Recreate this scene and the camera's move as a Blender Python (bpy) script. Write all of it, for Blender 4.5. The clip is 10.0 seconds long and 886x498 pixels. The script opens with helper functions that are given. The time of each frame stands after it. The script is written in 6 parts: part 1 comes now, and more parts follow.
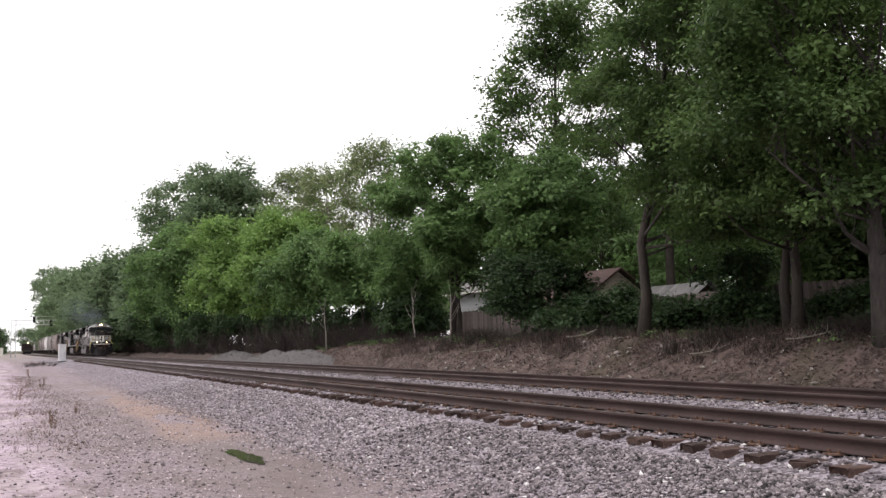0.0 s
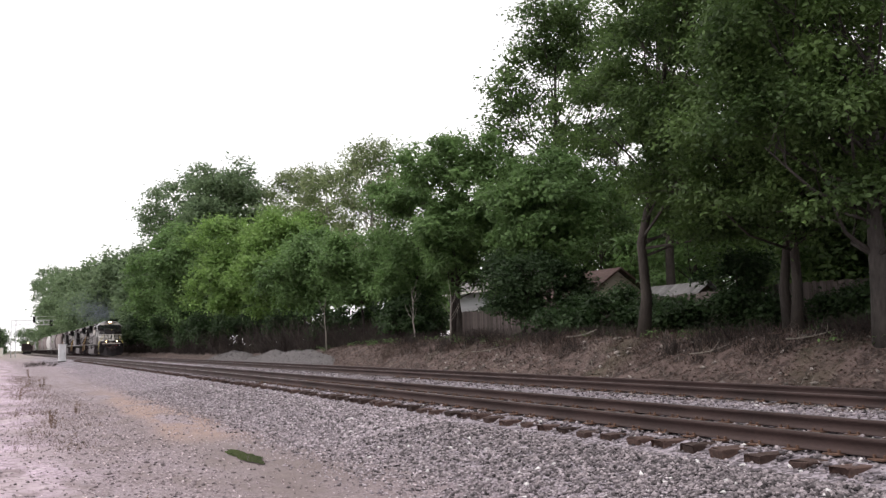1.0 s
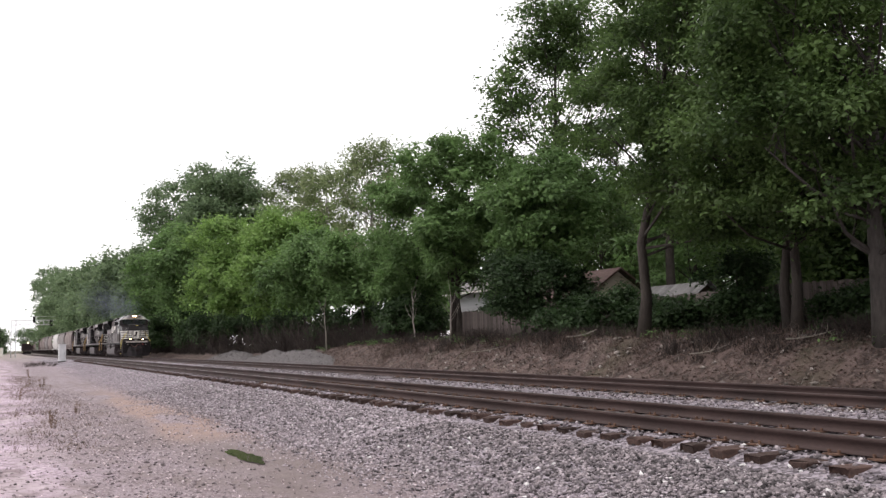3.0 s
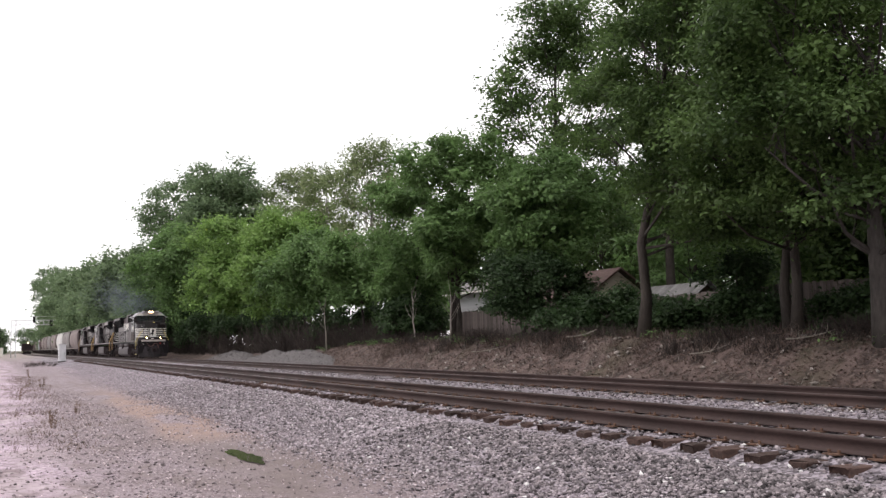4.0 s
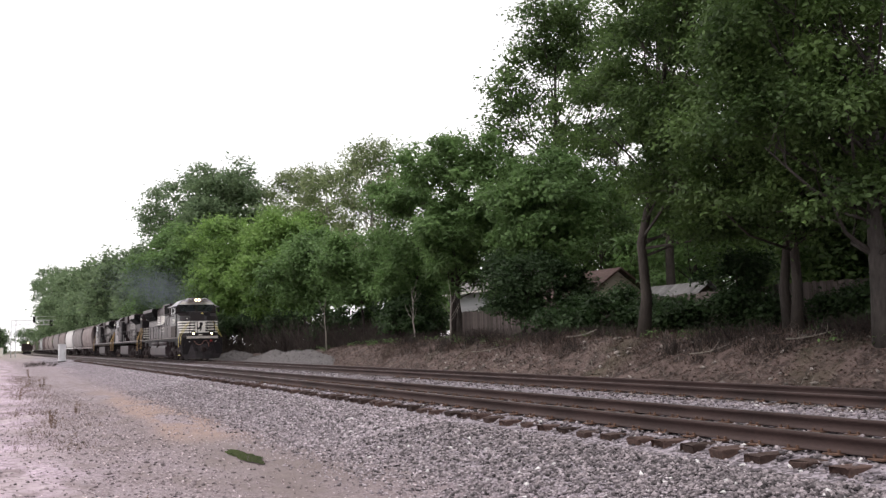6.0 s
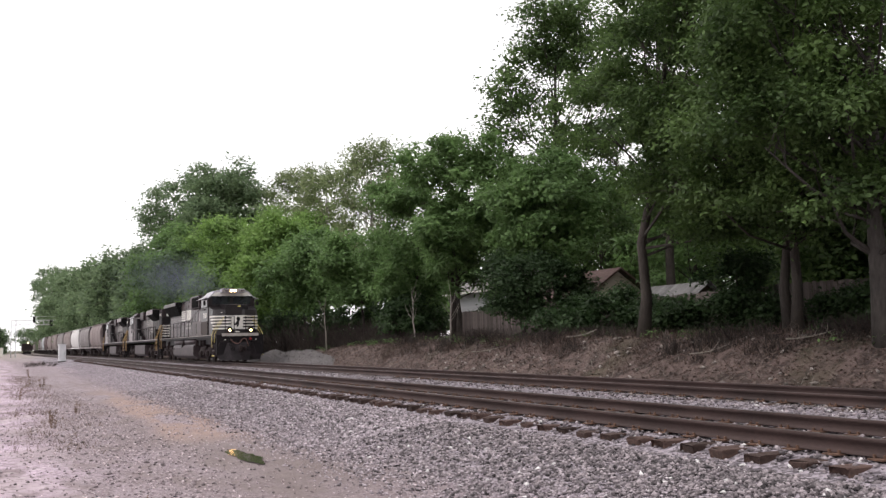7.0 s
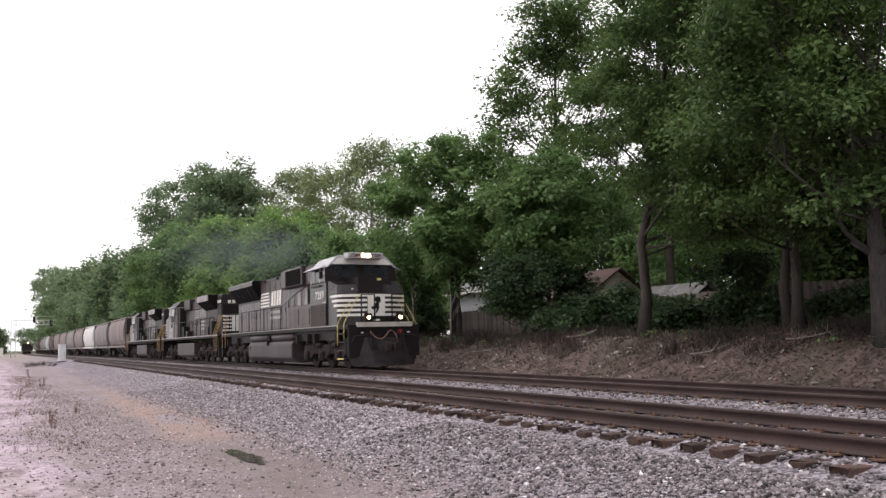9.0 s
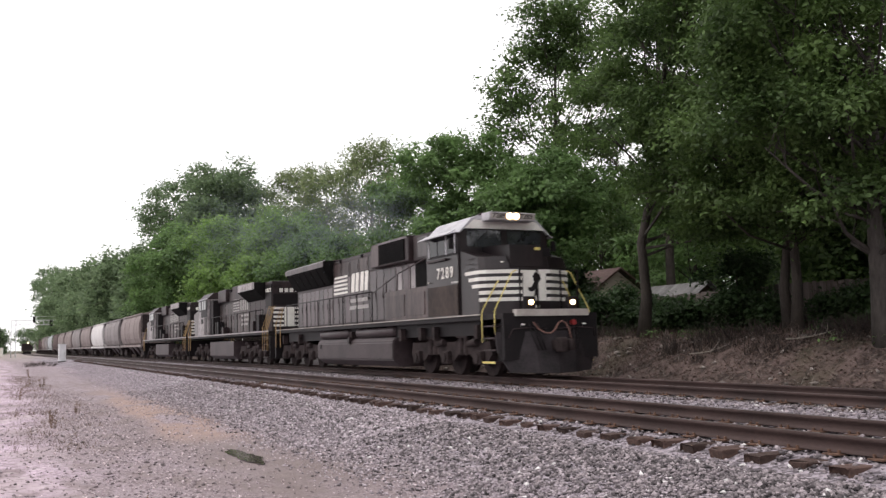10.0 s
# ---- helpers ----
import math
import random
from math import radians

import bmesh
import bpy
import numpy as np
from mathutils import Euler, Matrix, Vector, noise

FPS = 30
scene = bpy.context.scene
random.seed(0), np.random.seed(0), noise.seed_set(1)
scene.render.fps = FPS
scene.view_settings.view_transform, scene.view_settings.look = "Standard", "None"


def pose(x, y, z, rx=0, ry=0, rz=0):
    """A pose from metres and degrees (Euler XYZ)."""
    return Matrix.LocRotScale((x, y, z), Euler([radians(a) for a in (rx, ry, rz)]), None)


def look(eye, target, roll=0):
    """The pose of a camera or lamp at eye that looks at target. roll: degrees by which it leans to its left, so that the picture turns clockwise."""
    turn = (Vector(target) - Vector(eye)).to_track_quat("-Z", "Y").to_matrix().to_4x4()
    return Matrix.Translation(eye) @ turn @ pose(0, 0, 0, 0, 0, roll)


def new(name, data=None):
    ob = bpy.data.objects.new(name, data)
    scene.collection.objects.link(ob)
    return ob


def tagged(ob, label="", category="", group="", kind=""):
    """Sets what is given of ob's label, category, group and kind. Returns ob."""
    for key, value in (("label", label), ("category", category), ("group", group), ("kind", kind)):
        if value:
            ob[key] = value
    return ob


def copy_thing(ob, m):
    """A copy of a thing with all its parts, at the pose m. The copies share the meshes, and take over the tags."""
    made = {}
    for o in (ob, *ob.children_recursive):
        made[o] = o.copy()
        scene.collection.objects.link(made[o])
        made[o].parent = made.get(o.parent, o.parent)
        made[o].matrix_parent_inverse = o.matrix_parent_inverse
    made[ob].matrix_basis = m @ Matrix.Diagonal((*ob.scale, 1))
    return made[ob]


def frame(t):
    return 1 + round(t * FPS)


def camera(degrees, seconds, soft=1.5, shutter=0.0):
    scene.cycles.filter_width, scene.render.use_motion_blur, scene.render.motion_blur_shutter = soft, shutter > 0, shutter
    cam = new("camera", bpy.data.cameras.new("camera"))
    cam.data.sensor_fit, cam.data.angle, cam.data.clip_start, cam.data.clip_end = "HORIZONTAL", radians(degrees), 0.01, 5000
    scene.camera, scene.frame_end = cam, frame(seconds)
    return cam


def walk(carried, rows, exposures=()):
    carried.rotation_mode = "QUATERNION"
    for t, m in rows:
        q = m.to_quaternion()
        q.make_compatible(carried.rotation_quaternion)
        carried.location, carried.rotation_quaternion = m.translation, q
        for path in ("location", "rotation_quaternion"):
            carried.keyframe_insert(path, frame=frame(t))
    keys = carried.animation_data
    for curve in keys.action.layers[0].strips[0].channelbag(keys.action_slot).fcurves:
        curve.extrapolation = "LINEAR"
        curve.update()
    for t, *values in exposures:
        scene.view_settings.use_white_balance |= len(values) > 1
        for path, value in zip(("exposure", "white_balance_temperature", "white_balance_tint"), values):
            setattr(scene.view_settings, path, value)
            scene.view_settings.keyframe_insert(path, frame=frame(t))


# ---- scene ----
cam = camera(51.825, 10.0, soft=1.4, shutter=0.25)
EYE = Vector((0.0, 0.0, 1.028))
YAW, PITCH = radians(25.272), radians(5.738)
AHEAD = Vector((-math.cos(YAW) * math.cos(PITCH), math.sin(YAW) * math.cos(PITCH), math.sin(PITCH)))
walk(cam, [(0.0, look(EYE, EYE + AHEAD, -1.365)), (10.0, look(EYE, EYE + AHEAD, -1.365))],
     exposures=[(0.0, 0.35), (10.0, 0.35)])

# ---- world and light: bright overcast sky ----
SUN_ELEVATION, SUN_AZIMUTH = radians(58), radians(205)
world = bpy.data.worlds.new("overcast_sky")
scene.world = world
world.use_nodes = True
wn, wl = world.node_tree.nodes, world.node_tree.links
sky = wn.new("ShaderNodeTexSky")
sky.sky_type, sky.sun_disc = "NISHITA", False
sky.sun_elevation, sky.sun_rotation = SUN_ELEVATION, SUN_AZIMUTH
sky.dust_density, sky.air_density = 4.0, 1.0
veil = wn.new("ShaderNodeMix")
veil.data_type = "RGBA"
veil.inputs["Factor"].default_value = 0.88
veil.inputs[7].default_value = (12.4, 12.0, 12.2, 1)
wl.new(sky.outputs["Color"], veil.inputs[6])
bg = wn["Background"]
bg.inputs["Strength"].default_value = 0.1
wl.new(veil.outputs[2], bg.inputs["Color"])
sun_data = bpy.data.lights.new("sun", "SUN")
sun_data.energy, sun_data.angle, sun_data.color = 0.9, radians(25), (1.0, 0.96, 0.92)
sun = new("sun", sun_data)
sun_dir = Vector((math.sin(SUN_AZIMUTH) * math.cos(SUN_ELEVATION), math.cos(SUN_AZIMUTH) * math.cos(SUN_ELEVATION), math.sin(SUN_ELEVATION)))
sun.matrix_world = look(sun_dir * 100, (0, 0, 0))


# ---- materials ----
def mat(name, c1, c2, scale=4.0, fine=40.0, rough=0.8, metal=0.0, bump=0.3, depth=0.01, fine_mix=0.35,
        rand=0.0, island=0.0, spec=0.3, translucent=0.0, stretch=(1, 1, 1), world_space=False, mid=0.5):
    m = bpy.data.materials.new(name)
    m.use_nodes = True
    n, l = m.node_tree.nodes, m.node_tree.links
    b = n["Principled BSDF"]
    b.inputs["Roughness"].default_value, b.inputs["Metallic"].default_value = rough, metal
    b.inputs["Specular IOR Level"].default_value = spec
    tc, mp = n.new("ShaderNodeTexCoord"), n.new("ShaderNodeMapping")
    mp.inputs["Scale"].default_value = stretch
    if world_space:
        l.new(n.new("ShaderNodeNewGeometry").outputs["Position"], mp.inputs["Vector"])
    else:
        l.new(tc.outputs["Object"], mp.inputs["Vector"])
    big, small = n.new("ShaderNodeTexNoise"), n.new("ShaderNodeTexNoise")
    for t, s in ((big, scale), (small, fine)):
        t.inputs["Scale"].default_value, t.inputs["Detail"].default_value = s, 5
        l.new(mp.outputs[0], t.inputs["Vector"])
    mixv = n.new("ShaderNodeMix")
    mixv.inputs[0].default_value = fine_mix
    l.new(big.outputs["Fac"], mixv.inputs[2])
    l.new(small.outputs["Fac"], mixv.inputs[3])
    ramp = n.new("ShaderNodeValToRGB")
    ramp.color_ramp.elements[0].position, ramp.color_ramp.elements[1].position = mid - 0.15, mid + 0.15
    ramp.color_ramp.elements[0].color, ramp.color_ramp.elements[1].color = (*c1, 1), (*c2, 1)
    l.new(mixv.outputs[0], ramp.inputs[0])
    col = ramp.outputs[0]
    for amount, node, socket in ((rand, "ShaderNodeObjectInfo", "Random"), (island, "ShaderNodeNewGeometry", "Random Per Island")):
        if amount:
            r, mr, hsv = n.new(node), n.new("ShaderNodeMapRange"), n.new("ShaderNodeHueSaturation")
            mr.inputs[3].default_value, mr.inputs[4].default_value = 1 - amount, 1 + amount
            l.new(r.outputs[socket], mr.inputs[0])
            l.new(mr.outputs[0], hsv.inputs["Value"])
            l.new(col, hsv.inputs["Color"])
            col = hsv.outputs[0]
    l.new(col, b.inputs["Base Color"])
    if bump:
        bn = n.new("ShaderNodeBump")
        bn.inputs["Strength"].default_value, bn.inputs["Distance"].default_value = bump, depth
        l.new(small.outputs["Fac"], bn.inputs["Height"])
        l.new(bn.outputs[0], b.inputs["Normal"])
    if translucent:
        tr, ms = n.new("ShaderNodeBsdfTranslucent"), n.new("ShaderNodeMixShader")
        l.new(col, tr.inputs["Color"])
        ms.inputs[0].default_value = translucent
        l.new(b.outputs[0], ms.inputs[1])
        l.new(tr.outputs[0], ms.inputs[2])
        l.new(ms.outputs[0], n["Material Output"].inputs["Surface"])
    return m


def glow(name, colour, strength):
    m = mat(name, colour, colour, bump=0)
    b = m.node_tree.nodes["Principled BSDF"]
    b.inputs["Emission Color"].default_value, b.inputs["Emission Strength"].default_value = (*colour, 1), strength
    return m


def leaf_mat(name, dark, light, translucent=0.45):
    return mat(name, dark, light, scale=0.5, fine=3.0, rough=0.55, bump=0, island=0.28, spec=0.25, translucent=translucent)


# wide tone range: lit clumps and dark gaps are put into the leaf colour
LEAF_DEEP = leaf_mat("leaf_deep", (0.03158, 0.0576, 0.01984), (0.1344, 0.21, 0.06348))
# shrub leaf darkened: the shade under the crowns is put into its colour
LEAF_SHADED = leaf_mat("leaf_shaded", (0.02244, 0.043, 0.01725), (0.05712, 0.098, 0.0368))
LEAF_MID = leaf_mat("leaf_mid", (0.07558, 0.1311, 0.046), (0.1804, 0.294, 0.1006))
LEAF_LIGHT = leaf_mat("leaf_light", (0.1275, 0.21, 0.0575), (0.2193, 0.35, 0.09775))
LEAF_PALE = leaf_mat("leaf_pale", (0.135, 0.178, 0.08), (0.25, 0.30, 0.145))
# paler, bluer green: the haze of distance is put into this leaf colour
LEAF_HAZED = leaf_mat("leaf_hazed", (0.11, 0.165, 0.08728), (0.1963, 0.2695, 0.1388))
BARK = mat("bark", (0.0224, 0.0182, 0.0154), (0.0665, 0.0546, 0.0462), scale=3, fine=22, bump=0.9, depth=0.03, stretch=(1, 1, 0.25))
BARK_PALE = mat("bark_pale", (0.16, 0.14, 0.12), (0.30, 0.27, 0.24), scale=3, fine=20, bump=0.5, depth=0.02, stretch=(1, 1, 0.3))
TWIG = mat("dead_twig", (0.052, 0.034, 0.028), (0.165, 0.116, 0.098), scale=2, bump=0, island=0.5)
STONE = mat("ballast_stone", (0.0836, 0.0715, 0.07603), (0.2915, 0.253, 0.264), scale=14, fine=70, rough=0.9, bump=0.4, depth=0.01, island=0.85)
RUST = mat("rail_rust", (0.027, 0.0165, 0.0152), (0.064, 0.039, 0.0355), scale=2, fine=45, rough=0.75, bump=0.4, depth=0.004, stretch=(0.4, 1, 1))
RAIL_TOP = mat("rail_running_surface", (0.07, 0.057, 0.056), (0.125, 0.105, 0.103), scale=2, fine=30, rough=0.42, metal=0.5, bump=0.1, stretch=(0.1, 1, 1))
TIE = mat("creosoted_tie", (0.032, 0.0195, 0.0165), (0.108, 0.066, 0.055), scale=3, fine=30, rough=0.9, bump=0.8, depth=0.015, stretch=(3, 0.4, 1), rand=0.45)
STEEL_RUST = mat("rusty_plate", (0.07, 0.04, 0.03), (0.16, 0.09, 0.06), scale=10, fine=60, rough=0.85)
WATER = mat("puddle_water", (0.04, 0.036, 0.026), (0.07, 0.06, 0.045), rough=0.07, bump=0.05, spec=0.4)
BLACK = mat("locomotive_black", (0.0063, 0.00517, 0.00612), (0.01575, 0.01222, 0.01326), scale=1.2, fine=14, rough=0.55, bump=0.1, depth=0.004, spec=0.18)
BLACK_DUSTY = mat("dusty_black", (0.0084, 0.005452, 0.005916), (0.0483, 0.03102, 0.03264), scale=1.1, fine=9, rough=0.48, bump=0.15, depth=0.005, spec=0.25, stretch=(1.5, 1, 0.6))
# dust streaks; bright runs and per-object tone also stand in for light glints
GREY_DUST_GLINT = mat("dusty_glint_hood", (0.0105, 0.00752, 0.00816), (0.1313, 0.094, 0.09996), scale=0.9, fine=7, rough=0.38, bump=0.1, spec=0.5, stretch=(3.5, 1, 0.35), fine_mix=0.5, mid=0.53, rand=0.4)
TRUCK = mat("truck_frame", (0.01418, 0.01022, 0.01033), (0.04725, 0.03384, 0.03366), scale=3, fine=25, rough=0.85, bump=0.3, spec=0.2)
WHITE = mat("white_paint", (0.62, 0.59, 0.54), (0.80, 0.78, 0.73), scale=2, fine=20, rough=0.6, bump=0.05)
YELLOW = mat("yellow_handrail", (0.55, 0.45, 0.12), (0.72, 0.62, 0.24), scale=6, rough=0.55, bump=0.05)
GLASS = mat("dark_glass", (0.008, 0.009, 0.011), (0.02, 0.022, 0.024), rough=0.08, bump=0, spec=0.3)
LAMP = glow("headlamp_glow", (1.0, 0.60, 0.27), 14.0)
RED = mat("red_socket", (0.18, 0.015, 0.015), (0.26, 0.03, 0.028), rough=0.6)

GRIME = mat("brown_road_grime", (0.010, 0.0078, 0.0076), (0.066, 0.046, 0.038), scale=0.9, fine=8, rough=0.6, bump=0.1, spec=0.2, stretch=(1, 1, 0.6), mid=0.52)
# dirty streaks over a pale tone that carries the glare on the cab
DIRTY_PALE_GLARE = mat("streaked_pale_glare", (0.045, 0.038, 0.038), (0.42, 0.385, 0.385), scale=1.3, fine=7, rough=0.55, bump=0.1, fine_mix=0.5, stretch=(1.6, 1, 0.5), mid=0.48)
HOOD_BROWN = mat("sooty_brown_hood", (0.012, 0.009, 0.009), (0.085, 0.062, 0.06), scale=1.1, fine=8, rough=0.45, bump=0.1, spec=0.35, fine_mix=0.5, stretch=(2.5, 1, 0.45), rand=0.45)
SILL = mat("pale_sill", (0.289, 0.2573, 0.2378), (0.442, 0.4067, 0.3772), scale=2, fine=15, rough=0.75, bump=0.1)
CAB_BLACK = mat("cab_black", (0.0063, 0.0047, 0.00561), (0.0252, 0.01739, 0.01836), scale=0.8, fine=8, rough=0.3, bump=0.05, spec=0.36, stretch=(1, 1, 0.5))
# pale paint that also carries the sky's reflection on the cab roof
ROOF_PALE_SHEEN = mat("pale_roof_sheen", (0.30, 0.29, 0.31), (0.50, 0.49, 0.51), scale=2, fine=16, rough=0.45, bump=0.05)
WING = mat("pale_dusty_grey", (0.24, 0.22, 0.22), (0.40, 0.37, 0.37), scale=1.2, fine=10, rough=0.7, bump=0.1)
LETTER = mat("worn_lettering", (0.22, 0.205, 0.20), (0.45, 0.43, 0.41), scale=5, fine=30, rough=0.7, bump=0.0)
WINDSHIELD = mat("windshield_glass", (0.02, 0.022, 0.026), (0.04, 0.043, 0.048), rough=0.05, bump=0, spec=1.0)
PLOW = mat("scuffed_plow", (0.0084, 0.00658, 0.00714), (0.0378, 0.03008, 0.03366), scale=2.0, fine=18, rough=0.6, bump=0.2, spec=0.25)
# grey lowered: the dimness below the frame is put into this colour
TANK = mat("tank_grey", (0.02856, 0.02077, 0.02218), (0.06247, 0.04554, 0.04881), scale=1.0, fine=9, rough=0.5, bump=0.08)
CABLE = mat("brown_cable", (0.12, 0.06, 0.05), (0.2, 0.11, 0.09), rough=0.7)
YELLOW_DULL = mat("faded_yellow", (0.289, 0.187, 0.078), (0.425, 0.289, 0.143), scale=5, rough=0.7)
HOPPER_TAN = mat("hopper_tan", (0.165, 0.132, 0.125), (0.275, 0.228, 0.22), scale=0.5, fine=4, rough=0.7, bump=0.1, stretch=(2, 1, 0.4))
HOPPER_GREY = mat("hopper_grey", (0.165, 0.147, 0.145), (0.275, 0.248, 0.245), scale=0.5, fine=4, rough=0.7, bump=0.1, stretch=(2, 1, 0.4))
HOPPER_WHITE = mat("hopper_white", (0.52, 0.50, 0.49), (0.68, 0.66, 0.65), scale=0.6, fine=5, rough=0.75, bump=0.1, stretch=(2, 1, 0.4))
HOPPER_BLUE = mat("hopper_blue_grey", (0.33, 0.345, 0.36), (0.46, 0.475, 0.49), scale=0.6, fine=5, rough=0.75, bump=0.1, stretch=(2, 1, 0.4))
HOPPER_MAROON = mat("hopper_maroon", (0.07, 0.046, 0.045), (0.125, 0.085, 0.083), scale=0.6, fine=5, rough=0.8, bump=0.1, stretch=(2, 1, 0.4))
SOOT = mat("soot_haze", (0.14, 0.16, 0.20), (0.19, 0.21, 0.255), rough=1.0, bump=0)
BARK_GREY = mat("bark_grey", (0.02812, 0.02419, 0.02138), (0.08438, 0.07312, 0.06581), scale=3, fine=16, bump=1.0, depth=0.05, stretch=(1, 1, 0.3))
# darker copy of the twig colour, with the canopy's shade put in
TWIG_DARK = mat("brown_thicket_shaded", (0.022, 0.016, 0.014), (0.068, 0.052, 0.045), scale=0.6, bump=0, island=0.5)
ROCK = mat("pale_rock", (0.1728, 0.147, 0.133), (0.36, 0.322, 0.301), scale=6, fine=30, rough=0.9, bump=0.4, island=0.4)
ROCK_WHITE = mat("white_quartz", (0.45, 0.43, 0.43), (0.7, 0.68, 0.67), scale=9, fine=40, rough=0.8, bump=0.3, island=0.25)
GRILLE = mat("black_grille", (0.004, 0.004, 0.004), (0.011, 0.01, 0.01), rough=0.85, bump=0.2, spec=0.08)
CLOD = mat("soil_clod", (0.0609, 0.0406, 0.0348), (0.1812, 0.1276, 0.1116), scale=6, fine=30, rough=0.95, bump=0.4, island=0.35)
LITTER = mat("dry_leaf", (0.055, 0.037, 0.03), (0.17, 0.122, 0.103), scale=1.0, fine=10, rough=0.9, bump=0, island=0.55)
# gravel darker than the ballast: the trees' shadow is in its colour
STONE_HEAP_SHADED = mat("heap_gravel_shaded", (0.075, 0.067, 0.068), (0.165, 0.15, 0.152), scale=5, fine=18, rough=0.95, bump=0.9, depth=0.06)
STONE_DUST = mat("pale_dusty_ballast", (0.2205, 0.1888, 0.2057), (0.462, 0.403, 0.4328), scale=10, fine=50, rough=0.95, bump=0.4, island=0.5)
STONE_BROWN = mat("dusty_stone", (0.11, 0.092, 0.086), (0.26, 0.225, 0.212), scale=9, fine=60, rough=0.9, bump=0.4, island=0.6)
LOT_STONE = mat("lot_stone", (0.17, 0.137, 0.143), (0.50, 0.42, 0.435), scale=12, fine=60, rough=0.9, bump=0.3, island=0.7)
CLAPBOARD = mat("white_clapboard", (0.36, 0.36, 0.37), (0.46, 0.46, 0.48), scale=1, fine=8, rough=0.7, bump=0.3, stretch=(0.2, 0.2, 6))
CLAPBOARD_TAN = mat("tan_clapboard", (0.32, 0.27, 0.23), (0.42, 0.36, 0.31), scale=1, fine=8, rough=0.75, bump=0.3, stretch=(0.2, 0.2, 6))
SHINGLE_GREY = mat("grey_shingle", (0.12, 0.115, 0.11), (0.22, 0.21, 0.20), scale=2, fine=12, rough=0.9, bump=0.5, stretch=(1, 4, 1))
SHINGLE_BROWN = mat("brown_shingle", (0.055, 0.033, 0.03), (0.12, 0.076, 0.068), scale=2, fine=12, rough=0.9, bump=0.5, stretch=(1, 4, 1))
WOOD_DARK = mat("dark_shed_wood", (0.035, 0.027, 0.023), (0.09, 0.068, 0.056), scale=2, fine=18, rough=0.9, bump=0.5, stretch=(4, 1, 0.3))
# metal colour set low in place of the canopy shade missing here
METAL_ROOF = mat("pale_metal_roof", (0.0825, 0.07875, 0.07875), (0.1875, 0.18, 0.18), scale=1.5, fine=9, rough=0.7, bump=0.1, rand=0.3)
# weathered boards, set darker because the trees' shade is put into the colour
FENCE = mat("weathered_fence", (0.06355, 0.05002, 0.04502), (0.1537, 0.1281, 0.1181), scale=1.5, fine=20, rough=0.9, bump=0.5, stretch=(5, 1, 0.4), rand=0.35)
CASE_GREY = mat("pale_grey_metal", (0.525, 0.525, 0.5375), (0.7, 0.7, 0.7125), scale=2, fine=12, rough=0.6, bump=0.05)
WEED = mat("dry_weed", (0.10, 0.06, 0.04), (0.22, 0.15, 0.11), scale=4, bump=0, rand=0.3)


# ---- mesh helpers ----
def finish(bm, name, material, smooth=False):
    me = bpy.data.meshes.new(name)
    bmesh.ops.recalc_face_normals(bm, faces=bm.faces)
    bm.to_mesh(me)
    bm.free()
    me.materials.append(material)
    if smooth:
        me.shade_smooth()
    return me


def part(name, bm, material, parent, label="", smooth=False):
    ob = new(name, finish(bm, name, material, smooth))
    ob.parent = parent
    if label:
        ob["label"] = label
    return ob


def thing(name, m, label, category, group="", kind=""):
    ob = new(name)
    ob.empty_display_size = 0.2
    ob.matrix_world = m
    return tagged(ob, label, category, group, kind)


def box(bm, x0, x1, y0, y1, z0, z1, bevel=0.0):
    r = bmesh.ops.create_cube(bm, size=1, matrix=Matrix.Translation(((x0 + x1) / 2, (y0 + y1) / 2, (z0 + z1) / 2)) @ Matrix.Diagonal((abs(x1 - x0), abs(y1 - y0), abs(z1 - z0), 1)))
    if bevel:
        vs = set(r["verts"])
        bmesh.ops.bevel(bm, geom=[e for e in bm.edges if e.verts[0] in vs], offset=bevel, segments=2, profile=0.6, affect="EDGES")
    return bm


def prism(bm, outline, axis, a, b):
    """An outline in the two other axes, drawn out along axis from a to b."""
    def put(u, v, w):
        return {"x": (w, u, v), "y": (u, w, v), "z": (u, v, w)}[axis]
    lo = [bm.verts.new(put(u, v, a)) for u, v in outline]
    hi = [bm.verts.new(put(u, v, b)) for u, v in outline]
    bm.faces.new(lo)
    bm.faces.new(hi[::-1])
    for i in range(len(lo)):
        j = (i + 1) % len(lo)
        bm.faces.new((lo[i], lo[j], hi[j], hi[i]))
    return bm


def tube(bm, points, radii, sides=8, caps=True):
    pts = [Vector(p) for p in points]
    if not hasattr(radii, "__len__"):
        radii = [radii] * len(pts)
    rings = []
    for i, p in enumerate(pts):
        d = (pts[min(i + 1, len(pts) - 1)] - pts[max(i - 1, 0)]).normalized()
        side = d.cross(Vector((0, 0, 1)) if abs(d.z) < 0.95 else Vector((1, 0, 0))).normalized()
        other = side.cross(d)
        rings.append([bm.verts.new(p + (side * math.cos(a) + other * math.sin(a)) * radii[i]) for a in (2 * math.pi * k / sides for k in range(sides))])
    for r0, r1 in zip(rings, rings[1:]):
        for k in range(sides):
            bm.faces.new((r0[k], r0[(k + 1) % sides], r1[(k + 1) % sides], r1[k]))
    if caps:
        bm.faces.new(rings[0][::-1])
        bm.faces.new(rings[-1])
    return bm


